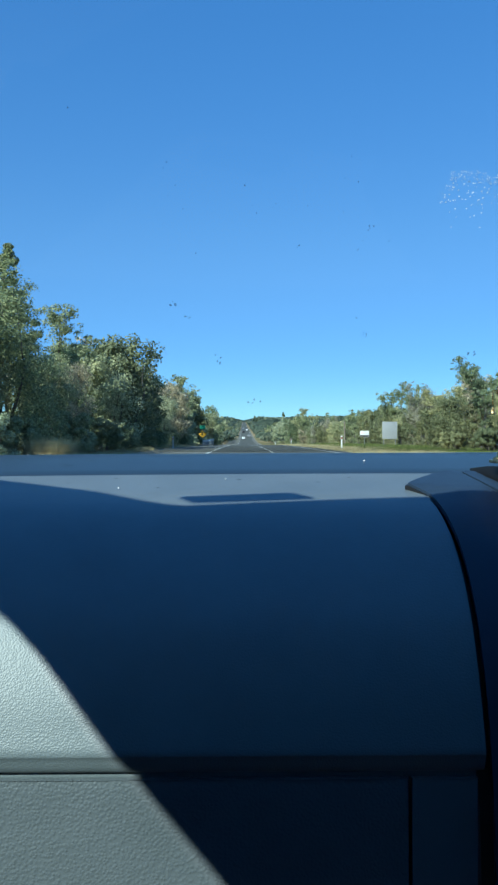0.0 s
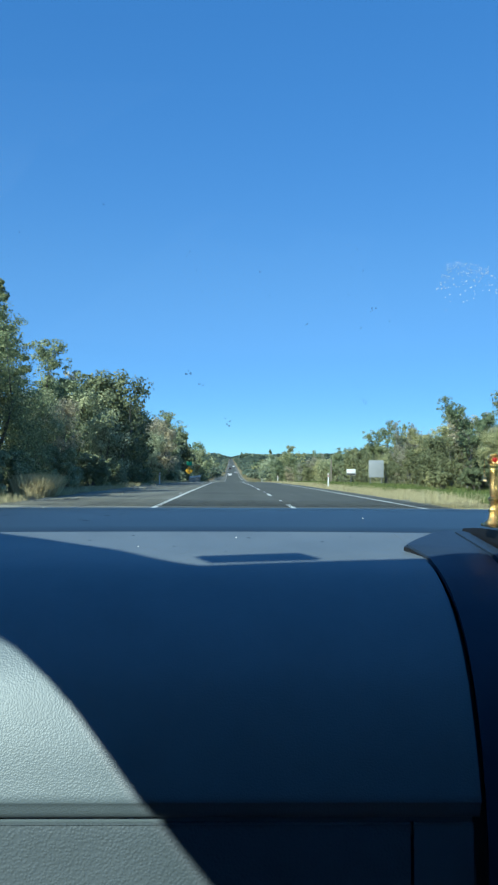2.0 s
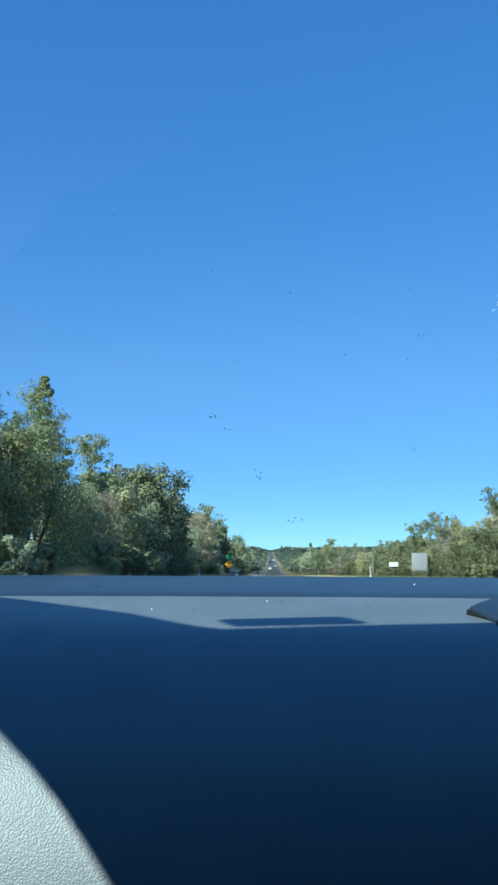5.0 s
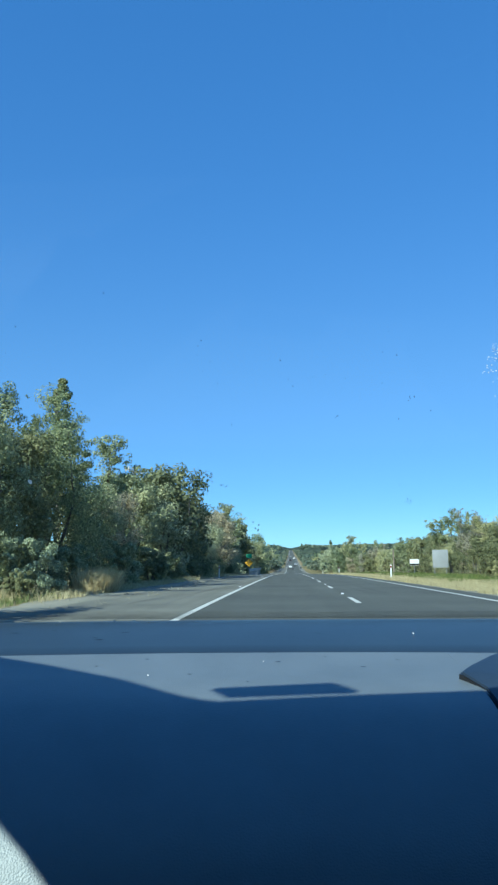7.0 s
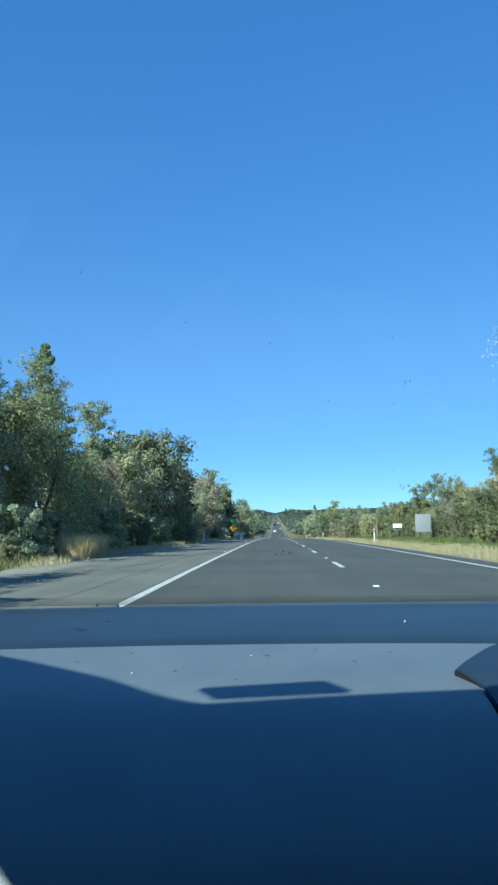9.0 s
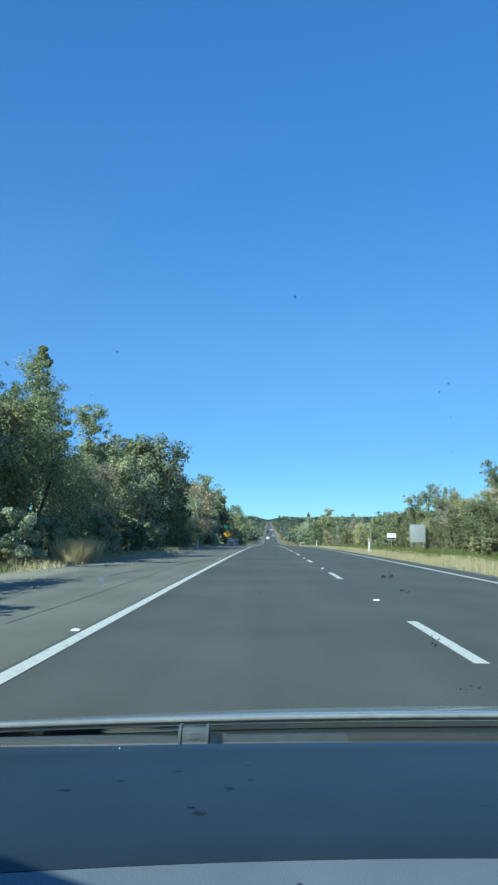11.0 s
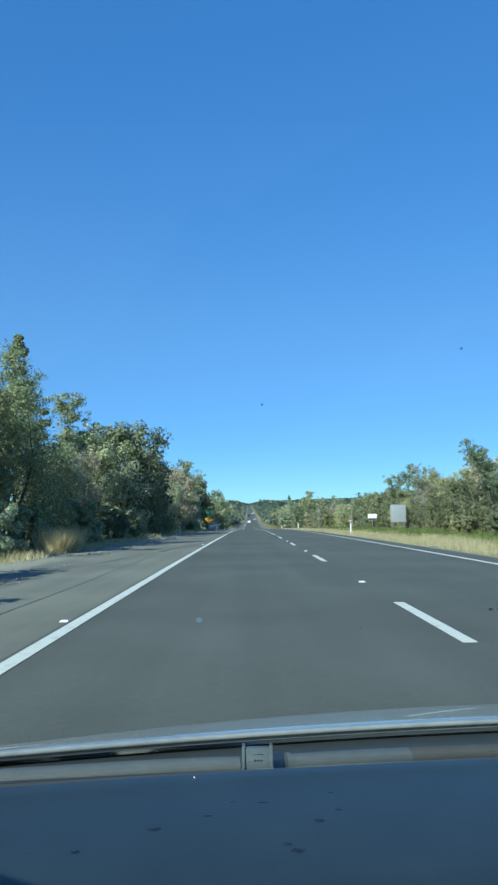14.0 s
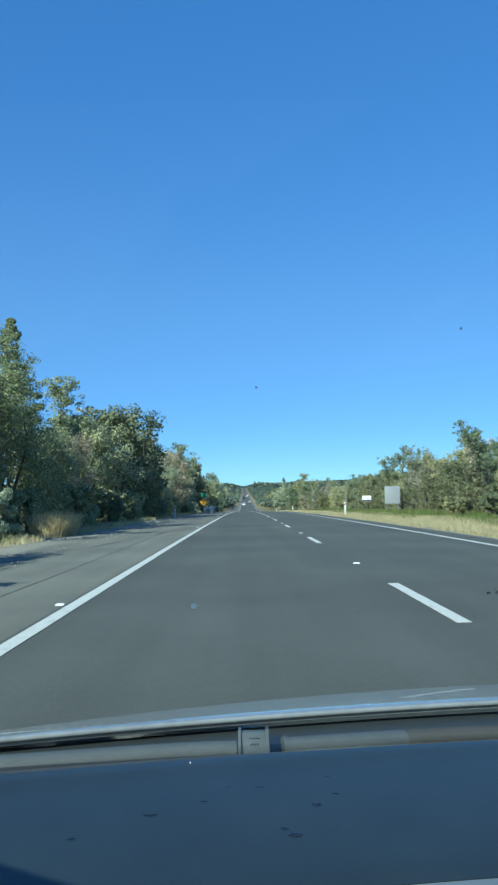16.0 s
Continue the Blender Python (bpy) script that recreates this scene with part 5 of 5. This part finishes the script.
def grass(name, material, n, area, height, label, seed):
    """Standing grass: thin blades, thicker in tufts."""
    rng = np.random.default_rng(seed)
    vs, fs = [], []
    made = 0
    while made < n:
        x, y = area(rng)
        if noise.noise(Vector((x * 0.5, y * 0.35, seed))) < rng.uniform(-0.35, 0.35):
            continue
        z = land_z(x, y)
        h = height * rng.uniform(0.4, 1.2) * (0.8 + 0.6 * noise.noise(Vector((x * 0.3, y * 0.2, 2.0))))
        w = rng.uniform(0.004, 0.010) * (1 + y * 0.022)
        a, lx, ly = rng.uniform(0, 3.14), rng.normal(0, 0.35) * h, rng.normal(0, 0.35) * h
        k = len(vs)
        vs += [(x - w * math.cos(a), y - w * math.sin(a), z), (x + w * math.cos(a), y + w * math.sin(a), z), (x + lx, y + ly, z + h)]
        fs.append((k, k + 1, k + 2))
        made += 1
    me = bpy.data.meshes.new(name)
    me.from_pydata(vs, [], fs)
    me.materials.append(material)
    tagged(new(name, me), label, "grass", kind="stuff")


grass("dry_grass", M_STRAW, 85000, lambda r: (6.1 + r.random() ** 1.7 * 4.2, 12 + 130 * r.random() ** 1.6), 0.24, "tall dry straw-coloured grass on the verge", 4)
grass("dry_grass", M_STRAW, 50000, lambda r: (-6.2 - r.random() * 2.6, 14 + 110 * r.random() ** 1.5), 0.3, "dry straw-coloured grass at the foot of the trees", 5)
grass("green_grass", M_GRASS, 60000, lambda r: (8.3 + r.random() * 7.5, 25 + 130 * r.random() ** 1.4), 0.3, "green grass behind the straw verge", 6)
grass("green_grass", M_GRASS, 12000, lambda r: (-6.6 - r.random() * 2.4, 18 + 90 * r.random() ** 1.5), 0.28, "green grass below the trees", 7)


def tussock(r):
    a, q = r.uniform(0, 6.283), r.random() ** 0.6
    return (-6.8 + 0.6 * q * math.cos(a), 27.5 + 1.9 * q * math.sin(a))


grass("dry_grass", M_STRAW, 6000, tussock, 1.1, "tall clump of pale straw-coloured grass below the trees", 9)


def loose_stones():
    """Clods and gravel along the dirt verge."""
    rng = random.Random(31)
    bm = bmesh.new()
    for _ in range(420):
        x, y = -4.1 - abs(rng.gauss(0, 1.0)), 6 + 55 * rng.random() ** 1.3
        r = rng.uniform(0.008, 0.026) * (1 + y * 0.006)
        v0 = len(bm.verts)
        bmesh.ops.create_icosphere(bm, subdivisions=1, radius=r, matrix=pose(x, y, -0.02 + r * 0.3, rng.uniform(0, 90), rng.uniform(0, 90), 0) @ Matrix.Diagonal((1, rng.uniform(0.6, 1.3), rng.uniform(0.4, 0.8), 1)))
    tagged(part("gravel", bm, M_DIRT, None, "", False), "loose grey-brown clods and stones on the verge", "gravel", kind="stuff")


loose_stones()


# ---- road furniture ----
def build_guard_rail():
    rail = thing("guard_rail", (-5.0, 96, road_z(96) - 0.01), "galvanised steel guard rail on short posts beside the shoulder", "guard rail")
    prof = [(0.0, 0.45), (0.06, 0.48), (0.06, 0.54), (0.0, 0.58), (0.06, 0.62), (0.06, 0.68), (0.0, 0.72)]
    for k in range(9):
        bm = bmesh.new()
        a = [bm.verts.new((px, k * 4.0, pz)) for px, pz in prof]
        b = [bm.verts.new((px, k * 4.0 + 4.0, pz)) for px, pz in prof]
        c = [bm.verts.new((px - 0.004, k * 4.0, pz)) for px, pz in prof]
        d = [bm.verts.new((px - 0.004, k * 4.0 + 4.0, pz)) for px, pz in prof]
        for i in range(6):
            bm.faces.new((a[i], a[i + 1], b[i + 1], b[i]))
            bm.faces.new((c[i], d[i], d[i + 1], c[i + 1]))
        part("beam", bm, M_ZINC, rail, "", False)
        for j in range(2):
            y = k * 4.0 + 1.0 + 2.0 * j
            part("post", box(bmesh.new(), -0.12, -0.01, y - 0.05, y + 0.05, -0.3, 0.72, 0.004), M_ZINC, rail)


build_guard_rail()


def build_signs():
    x, y = -6.2, 118.0
    z = land_z(x, y)
    s = thing("warning_sign", (x, y, z), "yellow diamond warning sign below a green plate, on steel post", "road sign")
    part("post", tube(bmesh.new(), [(0, 0, -0.3), (0, 0, 3.1)], 0.04, 12), M_ZINC, s)
    bm = bmesh.new()
    box(bm, -0.42, 0.42, -0.06, -0.045, -0.42, 0.42, 0.004)
    bmesh.ops.transform(bm, matrix=pose(0, 0, 1.75, 0, 45, 0), verts=bm.verts)
    pl = part("diamond_plate", bm, M_SIGN_YELLOW, s, "yellow diamond plate")
    bm = bmesh.new()
    box(bm, -0.05, 0.05, -0.066, -0.062, 1.5, 2.0)
    part("symbol", bm, M_BLACK, pl, "black symbol bar", False)
    part("green_plate", box(bmesh.new(), -0.4, 0.4, -0.06, -0.045, 2.5, 3.1, 0.004), M_SIGN_GREEN, s, "green plate")

    x, y = 14.0, 74.0
    b = thing("sign_board", (x, y, land_z(x, y)), "tall pale grey sign board on two posts in the grass", "sign board")
    for px in (-0.55, 0.55):
        part("post", tube(bmesh.new(), [(px, 0, -0.3), (px, 0, 2.3)], 0.04, 10), M_ZINC, b)
    part("board", box(bmesh.new(), -0.72, 0.72, -0.08, -0.05, 0.75, 2.4, 0.01), M_BACKGREY, b, "blank pale board")
    for k in range(3):
        part("stiffener", box(bmesh.new(), -0.68, 0.68, -0.049, -0.02, 0.9 + 0.6 * k, 0.96 + 0.6 * k), M_ZINC, b)

    x, y = 14.1, 90.0
    b = thing("small_sign", (x, y, land_z(x, y)), "small white sign on a thin steel post in the grass", "road sign")
    part("post", tube(bmesh.new(), [(0, 0, -0.3), (0, 0, 1.75)], 0.035, 10), M_ZINC, b)
    plate = part("plate", box(bmesh.new(), -0.52, 0.52, -0.065, -0.04, 1.05, 1.75, 0.006), M_WHITE, b, "white plate")
    part("lower_bar", box(bmesh.new(), -0.5, 0.5, -0.075, -0.066, 1.08, 1.25), M_BLACK, plate, "dark band", False)

    def guide_post(x, y):
        g = thing("guide_post", (x, y, land_z(x, y)), "white roadside guide post with a red reflector", "guide post", "guide posts")
        part("shaft", box(bmesh.new(), -0.05, 0.05, -0.012, 0.012, -0.2, 1.0, 0.004), M_WHITE, g)
        part("reflector", box(bmesh.new(), -0.035, 0.035, -0.018, -0.0125, 0.78, 0.92, 0.002), M_RED, g, "red reflector")
        return g
    first = guide_post(-5.6, 62)
    for x, y in ((7.0, 55), (-5.9, 132), (7.1, 115), (7.2, 175)):
        copy_thing(first, pose(x, y, land_z(x, y)))
    p = thing("timber_post", (13.6, 104, land_z(13.6, 104)), "bare weathered timber post in the grass", "post")
    part("shaft", tube(bmesh.new(), [(0, 0, -0.3), (0.02, 0, 1.6), (0.0, 0, 3.2)], [0.11, 0.1, 0.085], 12), M_WOOD, p)


build_signs()


def build_vehicle(name, label, paint, sizes, at, turn, group=""):
    """A small far-off vehicle: body, cabin, four wheels, windows, lamps."""
    L, W, H, van = sizes
    v = thing(name, at, label, "van" if van else "car", group)
    outline = [(-L / 2, 0.3), (-L / 2, H * 0.55), (-L * 0.42, H * 0.62)] + ([(-L * 0.40, H), (L * 0.34, H), (L * 0.44, H * 0.58)] if van else [(-L * 0.3, H), (L * 0.12, H), (L * 0.26, H * 0.64)]) + [(L / 2, H * 0.5), (L / 2, 0.3)]
    bm = bmesh.new()
    a = [bm.verts.new((-W / 2 * (0.86 if z > H * 0.7 else 1), y, z)) for y, z in outline]
    b = [bm.verts.new((W / 2 * (0.86 if z > H * 0.7 else 1), y, z)) for y, z in outline]
    for i in range(len(outline)):
        j = (i + 1) % len(outline)
        bm.faces.new((a[i], a[j], b[j], b[i]))
    bm.faces.new(a)
    bm.faces.new(list(reversed(b)))
    bmesh.ops.bevel(bm, geom=list(bm.edges), offset=0.06, segments=2, affect="EDGES")
    part("body", bm, paint, v)
    for end in (-1, 1):
        yy = (-L * 0.41 if end < 0 else L * 0.385) if van else (-L * 0.36 if end < 0 else L * 0.19)
        tilt = (8 if end < 0 else -25) if van else (28 if end < 0 else -42)
        bm = bmesh.new()
        box(bm, -W * 0.38, W * 0.38, -0.02, 0.02, -H * 0.13, H * 0.13, 0.01)
        bmesh.ops.transform(bm, matrix=pose(0, yy + end * 0.03, H * 0.8, -tilt, 0, 0), verts=bm.verts)
        part("window", bm, M_CARGLASS, v)
        for sx in (-1, 1):
            part("headlight" if end > 0 else "tail_light", box(bmesh.new(), sx * W * 0.36 - 0.14, sx * W * 0.36 + 0.14, end * (L / 2) - 0.03, end * (L / 2) + 0.02, H * 0.4, H * 0.48, 0.02), M_WHITE if end > 0 else M_RED, v)
            bm = bmesh.new()
            lathe(bm, [(0.16, -0.1), (0.29, -0.1), (0.31, -0.06), (0.31, 0.06), (0.29, 0.1), (0.16, 0.1)], n=18)
            bmesh.ops.transform(bm, matrix=pose(sx * (W / 2 - 0.1), end * L * 0.31, 0.31, 0, 90, 0), verts=bm.verts)
            w = part("wheel", bm, M_TYRE, v)
            bm = bmesh.new()
            lathe(bm, [(0.05, -0.08), (0.165, -0.09), (0.165, 0.09), (0.05, 0.08)], n=14)
            bmesh.ops.transform(bm, matrix=pose(sx * (W / 2 - 0.1), end * L * 0.31, 0.31, 0, 90, 0), verts=bm.verts)
            part("rim", bm, M_STEEL, w)
    v.rotation_euler = (0, 0, radians(turn))
    return v


def traffic():
    far = [(-0.1, 430, M_WHITE, 0), (3.4, 500, M_BACKGREY, 0), (0.0, 640, M_BLACK, 0), (3.3, 760, M_WHITE, 0), (-0.1, 900, M_BACKGREY, 0)]
    for x, y, paint, turn in far:
        build_vehicle("car", "distant car on the far climb of the road", paint, (4.5, 1.8, 1.5, False), (x, y, road_z(y) + 0.001), turn, "distant cars")


traffic()
